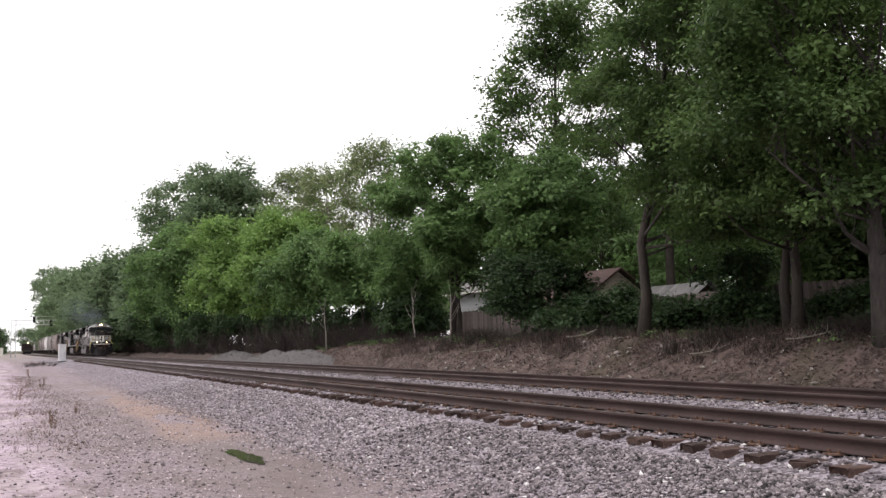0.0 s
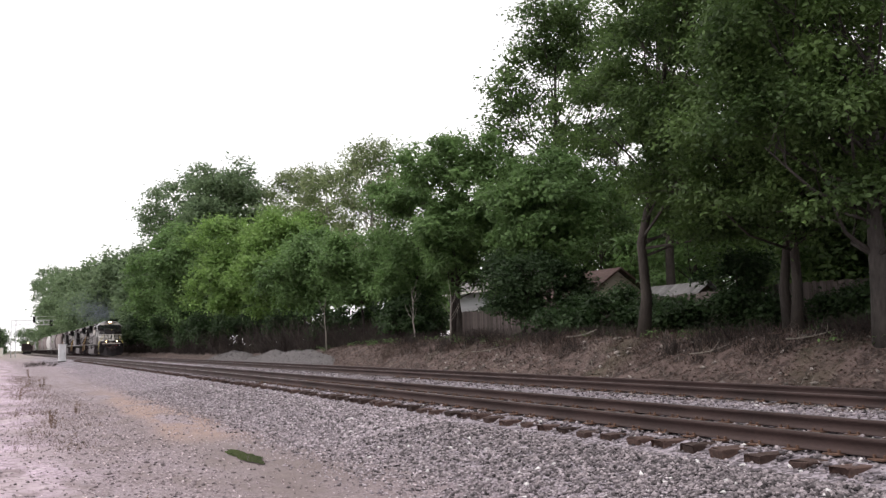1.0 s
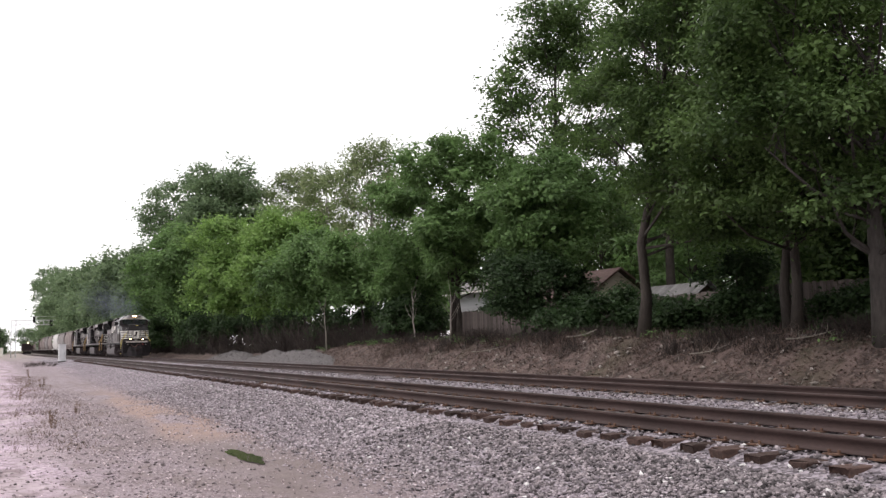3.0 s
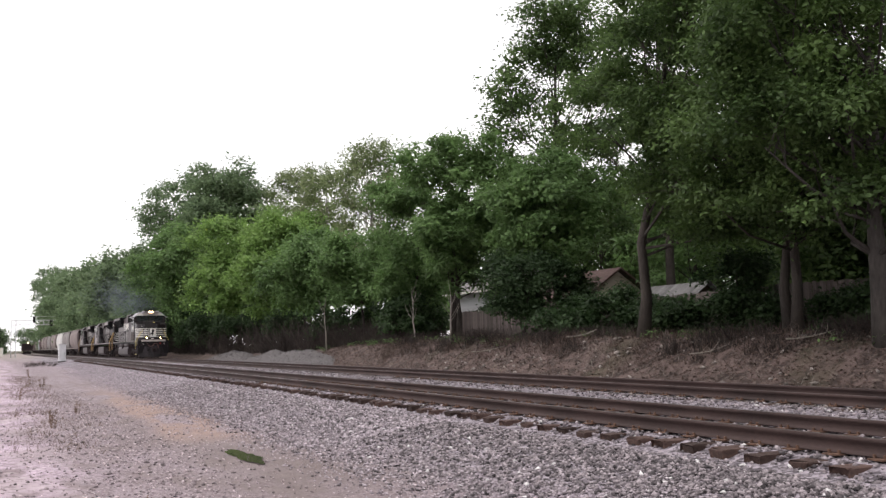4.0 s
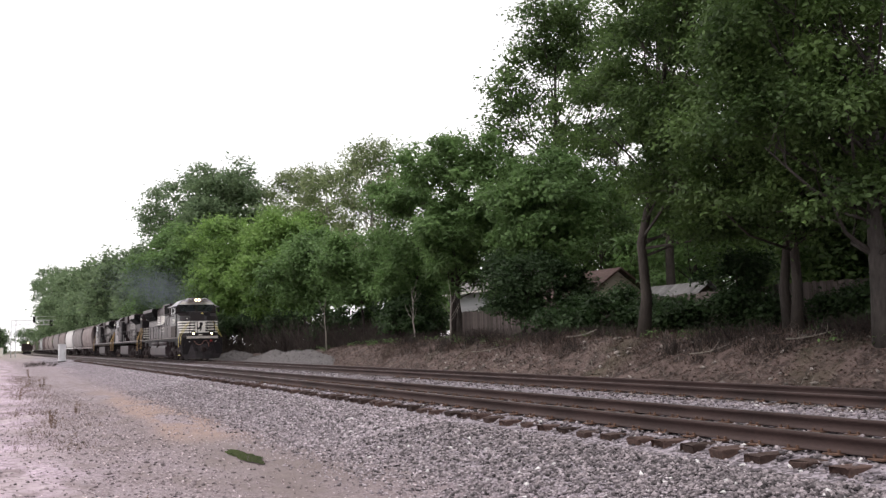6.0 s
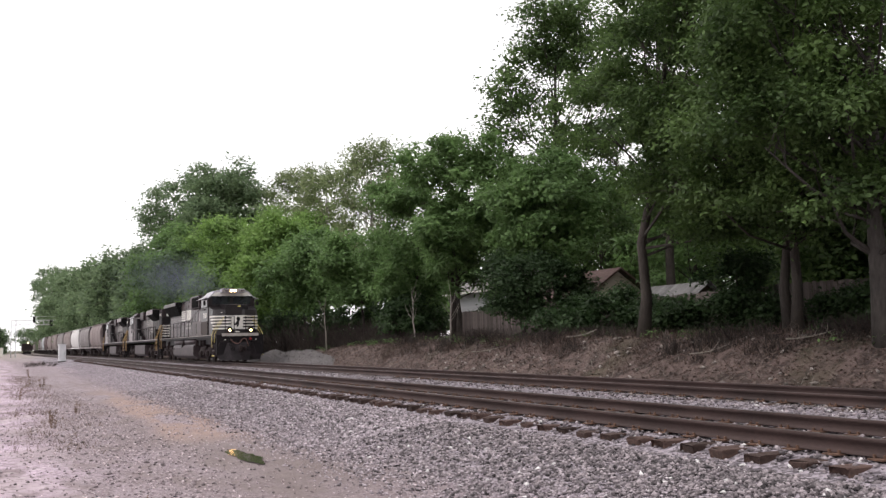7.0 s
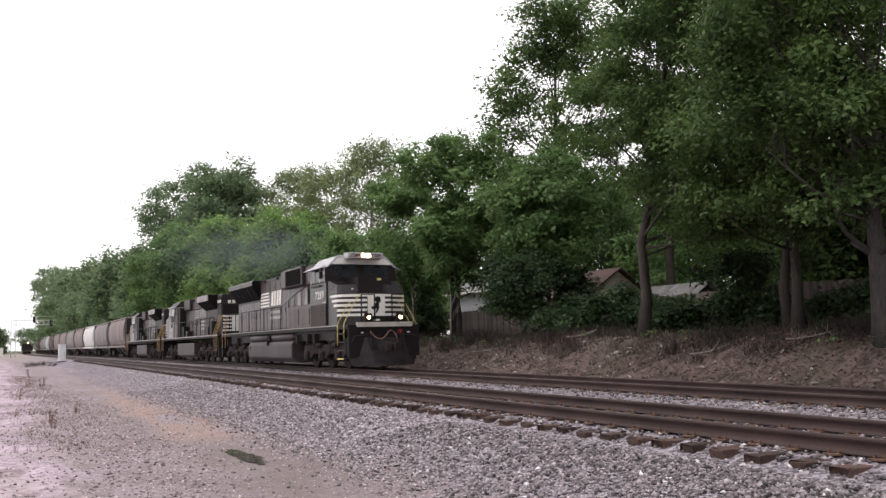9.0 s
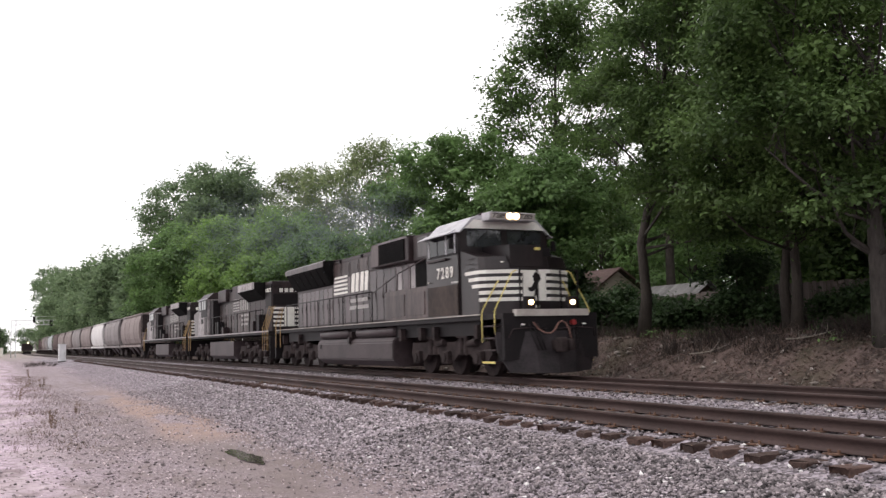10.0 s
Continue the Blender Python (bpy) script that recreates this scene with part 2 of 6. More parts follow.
def np_mesh(name, verts, faces, material, smooth=False):
    verts, faces = np.asarray(verts, dtype=np.float32), np.asarray(faces, dtype=np.int32)
    me = bpy.data.meshes.new(name)
    k = faces.shape[1]
    me.vertices.add(len(verts))
    me.vertices.foreach_set("co", verts.ravel())
    me.loops.add(faces.size)
    me.loops.foreach_set("vertex_index", faces.ravel())
    me.polygons.add(len(faces))
    me.polygons.foreach_set("loop_start", np.arange(0, faces.size, k, dtype=np.int32))
    me.update(calc_edges=True)
    me.materials.append(material)
    if smooth:
        me.shade_smooth()
    return me


def plate(parent, name, dims, m, label="", bevel=0.0):
    bm = bmesh.new()
    box(bm, *dims, bevel)
    return part(name, bm, m, parent, label)


def disc(bm, x, y, z, r, depth, axis="x", sides=16):
    d = {"x": Vector((depth, 0, 0)), "y": Vector((0, depth, 0)), "z": Vector((0, 0, depth))}[axis]
    return tube(bm, [Vector((x, y, z)), Vector((x, y, z)) + d], r, sides)


def bar(parent, name, pts, r, m, label="", sides=8):
    bm = bmesh.new()
    tube(bm, pts, r, sides)
    return part(name, bm, m, parent, label, True)


# ---- the plan: two tracks on a slight curve, x towards the viewer ----
SPACING = 4.733


def near_y(x):
    if x < -220:
        return 4.952 - 1.195 * (1 - math.exp((x + 220) / 40))
    return 8.238 - 0.6789e-4 * x * x


def far_y(x):
    return near_y(x) + SPACING


def heading(x):
    if x < -220:
        return math.degrees(math.atan(0.02987 * math.exp((x + 220) / 40)))
    return math.degrees(math.atan(-1.3578e-4 * x))


def smooth_step(a, b, v):
    t = min(1.0, max(0.0, (v - a) / (b - a)))
    return t * t * (3 - 2 * t)


PUDDLE = (-13.7, 3.12)


def ground_z(x, y):
    d = y - near_y(x)
    lump = 0.05 * noise.noise((x * 0.35, y * 0.5, 0)) + 0.02 * noise.noise((x * 1.7, y * 1.7, 3))
    low = -0.60 + lump * smooth_step(60, 20, abs(x)) + 0.10 * smooth_step(-5.5, -9.5, d) 
    u, v = (x - PUDDLE[0]) / 1.7, (y - PUDDLE[1]) / 0.5
    low -= 0.03 * max(0.0, 1 - u * u - v * v)
    rough = 0.02 * noise.noise((x * 3.1, y * 3.1, 7))
    if d < -3.7:
        return low
    if d < -1.6:
        t = smooth_step(-4.0, -1.6, d)
        return low * (1 - t) + (-0.33) * t + rough
    if d < -0.9:
        return -0.33 + 0.125 * smooth_step(-1.5, -1.0, d) + rough * 0.8
    if d < SPACING + 1.9:
        gap = max(0.0, 1 - abs(d - SPACING / 2) / 0.9)
        return -0.205 - 0.07 * gap + rough * 0.6
    w = d - SPACING
    bed = -0.205 - 0.24 * smooth_step(1.9, 2.7, w)
    top = 0.95 + 0.25 * noise.noise((x * 0.12, y * 0.2, 11)) + 0.012 * max(0.0, w - 8)
    tall = smooth_step(-75, -45, x) * 0.75 + 0.25
    rise = smooth_step(2.6, 6.0, w)
    return bed * (1 - rise) + (top * tall + (1 - tall) * 0.15) * rise + rise * (0.10 * noise.noise((x * 0.9, y * 0.9, 2)) + 0.10 * noise.noise((x * 2.6, y * 2.6, 5)))


# ---- ground: one sheet to the horizon ----
def ground_material():
    m = mat("lot_ground", (0.2, 0.2, 0.2), (0.3, 0.3, 0.3), world_space=True)
    n, l = m.node_tree.nodes, m.node_tree.links
    b = n["Principled BSDF"]
    pos = n.new("ShaderNodeNewGeometry").outputs["Position"]
    sep = n.new("ShaderNodeSeparateXYZ")
    l.new(pos, sep.inputs[0])

    def noise_at(scale, detail=6, stretch=None):
        t = n.new("ShaderNodeTexNoise")
        t.inputs["Scale"].default_value, t.inputs["Detail"].default_value = scale, detail
        if stretch:
            mp = n.new("ShaderNodeMapping")
            mp.inputs["Scale"].default_value = stretch
            l.new(pos, mp.inputs["Vector"])
            l.new(mp.outputs[0], t.inputs["Vector"])
        else:
            l.new(pos, t.inputs["Vector"])
        return t.outputs["Fac"]

    def math_node(op, a, c, d=None):
        t = n.new("ShaderNodeMath")
        t.operation = op
        for i, v in enumerate((a, c, d)):
            if v is None:
                continue
            if isinstance(v, (int, float)):
                t.inputs[i].default_value = v
            else:
                l.new(v, t.inputs[i])
        return t.outputs[0]

    def band(v, lo, hi):
        t = n.new("ShaderNodeMapRange")
        t.interpolation_type = "SMOOTHSTEP"
        t.inputs[1].default_value, t.inputs[2].default_value = lo, hi
        l.new(v, t.inputs[0])
        return t.outputs[0]

    def mix(fac, a, c):
        t = n.new("ShaderNodeMix")
        t.data_type = "RGBA"
        l.new(fac, t.inputs[0])
        for i, v in ((6, a), (7, c)):
            if isinstance(v, tuple):
                t.inputs[i].default_value = (*v, 1)
            else:
                l.new(v, t.inputs[i])
        return t.outputs[2]

    def pebbles(scale, low, high):
        v = n.new("ShaderNodeTexVoronoi")
        v.inputs["Scale"].default_value = scale
        l.new(pos, v.inputs["Vector"])
        g = n.new("ShaderNodeRGBToBW")
        l.new(v.outputs["Color"], g.inputs[0])
        return mix(band(g.outputs[0], 0.15, 0.85), low, high), v.outputs["Distance"]

    # distance across the tracks, wandering a little
    x2 = math_node("MULTIPLY", sep.outputs[0], sep.outputs[0])
    d = math_node("ADD", math_node("MULTIPLY_ADD", x2, 0.6789e-4, -8.238), sep.outputs[1])
    wander = math_node("MULTIPLY_ADD", noise_at(0.5, 5, (0.35, 1, 1)), 2.2, -1.1)
    dw = math_node("ADD", d, wander)
    dfine = math_node("ADD", d, math_node("MULTIPLY_ADD", noise_at(1.3), 1.0, -0.5))
    lot, h1 = pebbles(26, (0.32, 0.243, 0.293), (0.65, 0.52, 0.61))
    dirt, h2 = pebbles(34, (0.135, 0.107, 0.116), (0.37, 0.306, 0.33))
    stone, h3 = pebbles(20, (0.08, 0.067, 0.076), (0.34, 0.298, 0.33))
    sand = mix(noise_at(3.0), (0.255, 0.172, 0.143), (0.36, 0.262, 0.226))
    litter = mix(band(noise_at(2.2, 8), 0.36, 0.64), (0.042, 0.029, 0.026), (0.13, 0.092, 0.083))
    litter = mix(band(noise_at(9.0), 0.5, 0.7), litter, (0.155, 0.12, 0.106))
    moss = mix(noise_at(1.1), litter, (0.07, 0.062, 0.036))
    litter = mix(band(noise_at(0.35), 0.55, 0.68), litter, moss)
    col = mix(band(noise_at(0.8, 6, (0.5, 1, 1)), 0.42, 0.62), lot, mix(noise_at(6.0), (0.33, 0.263, 0.286), (0.48, 0.39, 0.42)))
    # mottling: trodden brown patches, darker seams and pale dust
    col = mix(math_node("MULTIPLY", band(noise_at(1.6, 8, (0.45, 1, 1)), 0.49, 0.63), 0.75), col, (0.185, 0.142, 0.138))
    col = mix(math_node("MULTIPLY", band(noise_at(7.0, 8), 0.52, 0.66), 0.55), col, (0.15, 0.122, 0.125))
    col = mix(math_node("MULTIPLY", band(noise_at(3.3, 8), 0.58, 0.7), 0.4), col, (0.56, 0.49, 0.49))
    col = mix(math_node("MULTIPLY", band(noise_at(0.22, 6, (0.6, 1, 1)), 0.47, 0.62), 0.55), col, (0.23, 0.185, 0.195))
    # brown damp strip between the lot and the ballast, with a sandy wash in it
    strip = math_node("MULTIPLY", band(dw, -8.0, -6.9), band(dw, -3.0, -4.3))
    dirt = mix(math_node("MULTIPLY", band(noise_at(2.4, 8, (0.4, 1, 1)), 0.48, 0.64), 0.6), dirt, (0.17, 0.135, 0.12))
    col = mix(math_node("MULTIPLY", strip, 0.85), col, dirt)
    sx = math_node("MULTIPLY", band(sep.outputs[0], -45.0, -26.0), band(sep.outputs[0], -15.2, -17.5))
    dn = math_node("ADD", d, math_node("MULTIPLY_ADD", noise_at(0.9, 6, (0.4, 1, 1)), 1.2, -0.6))
    wash = math_node("MULTIPLY", math_node("MULTIPLY", band(dn, -5.9, -5.3), band(dn, -3.7, -4.4)), sx)
    col = mix(math_node("MULTIPLY", math_node("MULTIPLY", wash, band(noise_at(1.1, 7, (0.35, 1, 1)), 0.40, 0.52)), 0.9), col, sand)
    damp = math_node("MULTIPLY", math_node("MULTIPLY", band(sep.outputs[0], -19.0, -14.0), band(sep.outputs[0], -8.0, -11.5)), math_node("MULTIPLY", band(dw, -6.6, -5.4), band(dw, -3.0, -4.2)))
    col = mix(math_node("MULTIPLY", damp, 0.75), col, mix(noise_at(5.0, 8), (0.115, 0.09, 0.086), (0.24, 0.194, 0.186)))
    margin = math_node("MULTIPLY", math_node("MULTIPLY", band(dn, -7.4, -6.2), band(dn, -2.9, -3.9)), math_node("MULTIPLY", band(sep.outputs[0], -60.0, -34.0), band(sep.outputs[0], -6.0, -10.0)))
    margin = math_node("MULTIPLY", margin, band(noise_at(0.7, 8, (0.4, 1, 1)), 0.40, 0.60))
    col = mix(math_node("MULTIPLY", math_node("SUBTRACT", margin, math_node("MULTIPLY", wash, 0.8)), 0.4), col, mix(noise_at(8.0, 8), (0.10, 0.076, 0.07), (0.21, 0.165, 0.155)))
    col = mix(band(dfine, -4.3, -2.9), col, stone)
    col = mix(band(dfine, SPACING + 2.2, SPACING + 2.9), col, litter)
    far = math_node("MULTIPLY", band(sep.outputs[0], -120.0, -260.0), band(d, SPACING + 3.2, SPACING + 2.2))
    col = mix(far, col, (0.30, 0.26, 0.24))
    away = band(d, SPACING + 9.0, SPACING + 16.0)
    col = mix(away, col, mix(noise_at(0.6), (0.05, 0.06, 0.025), (0.09, 0.075, 0.05)))
    l.new(col, b.inputs["Base Color"])
    b.inputs["Roughness"].default_value = 0.92
    bn = n.new("ShaderNodeBump")
    bn.inputs["Strength"].default_value, bn.inputs["Distance"].default_value = 0.7, 0.03
    l.new(math_node("ADD", math_node("MULTIPLY", h3, 0.7), noise_at(30)), bn.inputs["Height"])
    l.new(bn.outputs[0], b.inputs["Normal"])
    return m


def steps(edges):
    out = [edges[0][0]]
    for a, b, s in edges:
        k = max(1, round((b - a) / s))
        out += [a + (b - a) * (i + 1) / k for i in range(k)]
    return out


def build_ground():
    xs = steps([(-4000, -600, 400), (-600, -200, 25), (-200, -80, 4), (-80, -40, 1.0), (-40, 0, 0.3), (0, 12, 1.0), (12, 100, 11), (100, 2000, 500)])
    ys = steps([(-3000, -100, 600), (-100, -12, 9), (-12, -2, 1.0), (-2, 22, 0.28), (22, 40, 1.5), (40, 160, 12), (160, 3000, 500)])
    verts = []
    for x in xs:
        for y in ys:
            # the rows follow the tracks' curve near the line
            yy = y + (near_y(max(x, -500)) - 8.238) * smooth_step(160, 30, abs(y))
            verts.append((x, yy, ground_z(x, yy)) if abs(x) < 700 else (x, yy, -0.5))
    k = len(ys)
    faces = [(i * k + j, (i + 1) * k + j, (i + 1) * k + j + 1, i * k + j + 1) for i in range(len(xs) - 1) for j in range(k - 1)]
    ob = new("ground", np_mesh("ground", verts, faces, ground_material(), True))
    tagged(ob, "pinkish gravel lot, brown dirt strip and littered bank", "ground", kind="structure")


build_ground()


def stones(name, label, spots, size, material, seed, category="gravel", flat=0.75):
    """Loose broken stones, one mesh, lying at the spots."""
    rng = np.random.default_rng(seed)
    n = len(spots)
    corner = np.array([(1, 0, 0), (0, 1, 0), (-1, 0, 0), (0, -1, 0), (0, 0, 1), (0, 0, -1)], dtype=np.float32)
    v = corner[None] * (1 + rng.uniform(-0.2, 0.45, (n, 6, 1))) + rng.uniform(-0.38, 0.38, (n, 6, 3))
    s = size[0] + (size[1] - size[0]) * rng.random((n, 1, 1)) ** 2
    v = v * s * 0.6 * np.concatenate([np.ones((n, 1, 1)), rng.uniform(0.6, 1, (n, 1, 1)), flat * rng.uniform(0.6, 1, (n, 1, 1))], 2)
    a, t = rng.uniform(0, 6.283, n), rng.uniform(-0.6, 0.6, n)
    ca, sa, ct, st = np.cos(a), np.sin(a), np.cos(t), np.sin(t)
    y1, z1 = v[..., 1] * ct[:, None] - v[..., 2] * st[:, None], v[..., 1] * st[:, None] + v[..., 2] * ct[:, None]
    x2, y2 = v[..., 0] * ca[:, None] - y1 * sa[:, None], v[..., 0] * sa[:, None] + y1 * ca[:, None]
    verts = np.stack([x2, y2, z1], 2) + np.asarray(spots)[:, None, :] + np.concatenate([np.zeros((n, 1, 2)), s * 0.18], 2)
    tri = np.array([(0, 1, 4), (1, 2, 4), (2, 3, 4), (3, 0, 4), (1, 0, 5), (2, 1, 5), (3, 2, 5), (0, 3, 5)])
    faces = (tri[None] + 6 * np.arange(n)[:, None, None]).reshape(-1, 3)
    ob = new(name, np_mesh(name, verts.reshape(-1, 3), faces, material))
    return tagged(ob, label, category, kind="stuff")


def spread(n, x0, x1, d0, d1, seed, power=1.0, peak=None):
    """n places on the ground between x0 and x1 (denser towards x1) and d0 to d1 across the near track."""
    rng = random.Random(seed)
    out = []
    for _ in range(n):
        x = x1 + (x0 - x1) * rng.random() ** power
        y = near_y(x) + (rng.uniform(d0, d1) if peak is None else rng.triangular(d0, d1, peak))
        out.append((x, y, ground_z(x, y)))
    return out


# ---- tracks ----
def rail_mesh(offset, x0, x1):
    prof = [(-0.07, -0.172), (0.07, -0.172), (0.07, -0.16), (0.02, -0.145), (0.011, -0.12), (0.011, -0.06), (0.036, -0.042), (0.037, -0.008), (0.028, 0.0),
            (-0.028, 0.0), (-0.037, -0.008), (-0.036, -0.042), (-0.011, -0.06), (-0.011, -0.12), (-0.02, -0.145), (-0.07, -0.16)]
    xs = steps([(x0, -100, 20), (-100, x1, 5)])
    k = len(prof)
    verts = [(x, near_y(x) + offset + u, w) for x in xs for u, w in prof]
    faces = [(i * k + j, i * k + (j + 1) % k, (i + 1) * k + (j + 1) % k, (i + 1) * k + j) for i in range(len(xs) - 1) for j in range(k)]
    me = np_mesh("rail", verts, faces, RUST)
    me.materials.append(RAIL_TOP)
    index = [1 if f % k == 8 else 0 for f in range(len(faces))]
    me.polygons.foreach_set("material_index", index)
    return me


def build_track(name, offset, label):
    root = thing(name, Matrix.Identity(4), label, "railway track", kind="structure")
    for side in (-0.753, 0.753):
        ob = new("rail", rail_mesh(offset + side, -640, 60))
        ob.parent = root
        ob["label"] = "rust-brown steel rail with a worn top"
    return root


TRACKS = [build_track("track_near", 0.0, "rusty railway track on grey ballast with wooden ties"),
          build_track("track_far", SPACING, "rusty railway track carrying the freight train")]


# ---- trees ----
def leaves(points, outward, size, rng, name, material, shape=0.55, droop=0.25):
    n = len(points)
    ax = rng.normal(size=(n, 3)) + outward * 0.5
    ax[:, 2] = ax[:, 2] * 0.6 - droop
    ax /= np.linalg.norm(ax, axis=1, keepdims=True)
    nr = rng.normal(size=(n, 3)) * 0.4 + outward * 0.8
    nr[:, 2] += 0.7
    side = np.cross(ax, nr)
    side /= np.linalg.norm(side, axis=1, keepdims=True) + 1e-9
    up = np.cross(side, ax)
    s = size * rng.uniform(0.6, 1.35, (n, 1))
    p = points
    mid = p + ax * s * 0.45 - up * s * 0.06
    verts = np.stack([p, mid + side * s * shape * 0.5 + up * s * 0.10, p + ax * s - up * s * 0.12, mid - side * s * shape * 0.5 + up * s * 0.10], 1)
    faces = np.arange(n * 4).reshape(n, 4)
    return np_mesh(name, verts.reshape(-1, 3), faces, material)


def crown_points(lobes, n, rng, clump, per=45):
    """Leaf places: clumps over the outer parts of the lobes (centre, radius)."""
    vol = np.array([r * r for _, r in lobes])
    pick = rng.choice(len(lobes), size=max(8, n // per), p=vol / vol.sum())
    cs, rs = np.array([c for c, _ in lobes]), np.array([r for _, r in lobes])
    dirs = rng.normal(size=(len(pick), 3))
    dirs /= np.linalg.norm(dirs, axis=1, keepdims=True)
    dirs[:, 2] = np.where(dirs[:, 2] < -0.55, -dirs[:, 2], dirs[:, 2])
    rad = rng.uniform(0.62, 1.06, (len(pick), 1))
    cc = cs[pick] + dirs * rs[pick][:, None] * rad * np.array([1, 1, 0.85])
    which = rng.integers(0, len(pick), n)
    grow = rng.uniform(0.6, 1.35, (len(pick), 1))[which]
    off = rng.normal(size=(n, 3)) * clump * grow * np.array([1, 1, 0.62])
    off[:, 2] -= 0.12 * np.minimum((off[:, 0] ** 2 + off[:, 1] ** 2) / clump, 2.0 * clump)
    pts = cc[which] + off
    out = dirs[which] + off / (clump * 3)
    return pts, out / (np.linalg.norm(out, axis=1, keepdims=True) + 1e-9)


def tree(name, label, base, height, spread_r, z0, n_leaves, leaf, clump, material, seed, trunk_r=0.22, n_lobes=14, lobe=0.36,
         bark=BARK, shift=(0, 0), stems=1, shape=0.55, category="tree", top_round=0.8, group="", per=150, dome=2.4):
    rng = np.random.default_rng(seed)
    rr = random.Random(seed)
    root = thing(name, Matrix.Translation(base), label, category, group)
    mid, half = (height + z0) / 2, (height - z0) / 2
    lobes = []
    for i in range(n_lobes):
        u = (i + 0.5) / n_lobes * 2 - 1
        a = i * 2.39996 + rr.uniform(-0.4, 0.4)
        w = math.sqrt(max(0.02, 1 - abs(u) ** (2.4 if u < 0 else dome) * top_round)) * rr.uniform(0.35, 0.8)
        r = spread_r * lobe * rr.uniform(0.75, 1.25)
        c = (shift[0] + math.cos(a) * spread_r * w, shift[1] + math.sin(a) * spread_r * w, mid + u * (half - r * 0.8))
        lobes.append((c, r))
    pts, out = crown_points(lobes, n_leaves, rng, clump * 1.2, per)
    crown = new("crown", leaves(pts, out, leaf, rng, "crown", material, shape))
    crown.parent = root
    bm = bmesh.new()
    for s in range(stems):
        lean = Vector((rr.uniform(-0.5, 0.5), rr.uniform(-0.3, 0.3), 0)) * (1.2 if stems > 1 else 0.5)
        foot = Vector((rr.uniform(-0.3, 0.3), rr.uniform(-0.3, 0.3), 0)) * (stems > 1)
        tops = []
        for k in range(8):
            t = k / 7
            wob = Vector((rr.uniform(-1, 1), rr.uniform(-1, 1), 0)) * 0.12 * (k > 0)
            tops.append(foot + Vector((shift[0] * t * t * 0.7, shift[1] * t * t * 0.7, 0)) + lean * t * 1.5 + wob + Vector((0, 0, -0.3 + t * height * 0.86)))
        rad = [trunk_r * (1.35 if k == 0 else 1.0) * (1 - 0.85 * k / 7) for k in range(8)]
        tube(bm, tops, rad, 9)
        for c, r in lobes[s::stems]:
            c = Vector(c)
            low = max(c.z - r - 0.3, z0)
            start = min(z0 + (low - z0) * rr.uniform(0.45, 0.95) + rr.uniform(0.0, 0.8), height * 0.75)
            k = min(6.99, max(0, (start + 0.3) / (height * 0.86) * 7))
            a = tops[int(k)].lerp(tops[int(k) + 1], k % 1)
            r0 = max(0.02, rad[int(k)] * 0.32)
            m = a.lerp(c, 0.5) + Vector((rr.uniform(-0.3, 0.3), rr.uniform(-0.3, 0.3), -0.08 * (c - a).length))
            tube(bm, [a, m, c], [r0, r0 * 0.65, r0 * 0.3], 6)
            for _ in range(4):
                e = c + Vector((rr.uniform(-1, 1), rr.uniform(-1, 1), rr.uniform(-0.4, 1))) * r * 0.95
                q = m.lerp(c, rr.uniform(0.2, 1))
                tube(bm, [q, q.lerp(e, 0.5) + Vector((0, 0, 0.1 * r)), e], [r0 * 0.35, r0 * 0.22, 0.008], 4, False)
    part("trunk", bm, bark, root, smooth=True)
    return root


def gz(x, y):
    return ground_z(x, y) - 0.05


# ---- trees on the bank beside the line, nearest first ----
SHADE = "shade trees on the bank"
tree("shade_tree", "tall shade tree with deep green leaves on the bank", (-24.3, 18.6, gz(-24.3, 18.6)), 14.0, 4.1, 2.4, 66000, 0.15, 0.27, LEAF_DEEP, 11, trunk_r=0.2, n_lobes=34, lobe=0.31, shift=(2.0, 1.3), group=SHADE, per=260)
tree("shade_tree", "twin-stemmed shade tree with dense dark foliage", (-18.9, 19.5, gz(-18.9, 19.5)), 13.2, 5.0, 2.0, 90000, 0.148, 0.27, LEAF_DEEP, 12, trunk_r=0.16, n_lobes=46, lobe=0.27, stems=2, group=SHADE, per=260)
tree("shade_tree", "shade tree with a thick grey trunk beside the fence", (-14.6, 18.0, gz(-14.6, 18.0)), 12.5, 4.5, 1.9, 80000, 0.14, 0.25, LEAF_DEEP, 13, trunk_r=0.24, n_lobes=42, lobe=0.27, bark=BARK_GREY, group=SHADE, per=260)
tree("airy_tree", "tall open-crowned tree with sky showing through", (-41.0, 26.0, gz(-41, 26)), 19.0, 5.7, 4.0, 34000, 0.23, 0.32, LEAF_DEEP, 14, trunk_r=0.28, n_lobes=40, lobe=0.23, per=80, shift=(0.3, 0.5), top_round=1.0, dome=1.0)
tree("airy_tree", "tall open-crowned tree with sky showing through", (-33.0, 27.0, gz(-33, 27)), 16.5, 4.0, 4.6, 9500, 0.21, 0.24, LEAF_DEEP, 34, trunk_r=0.26, n_lobes=28, lobe=0.28)
tree("tree_of_heaven", "multi-stemmed tree with feathery bright leaves", (-45.0, 21.8, gz(-45.0, 21.8)), 11.6, 4.7, 2.0, 28000, 0.360, 0.28, LEAF_MID, 15, trunk_r=0.13, n_lobes=26, lobe=0.34, stems=3, shape=0.32, shift=(1.6, 0.4), top_round=1.0)
tree("tree_of_heaven", "smaller feathery-leaved tree beside the yard", (-50.0, 21.6, gz(-50, 21.6)), 10.9, 3.2, 1.6, 18000, 0.34, 0.28, LEAF_MID, 37, trunk_r=0.1, n_lobes=18, lobe=0.38, stems=2, shape=0.32)
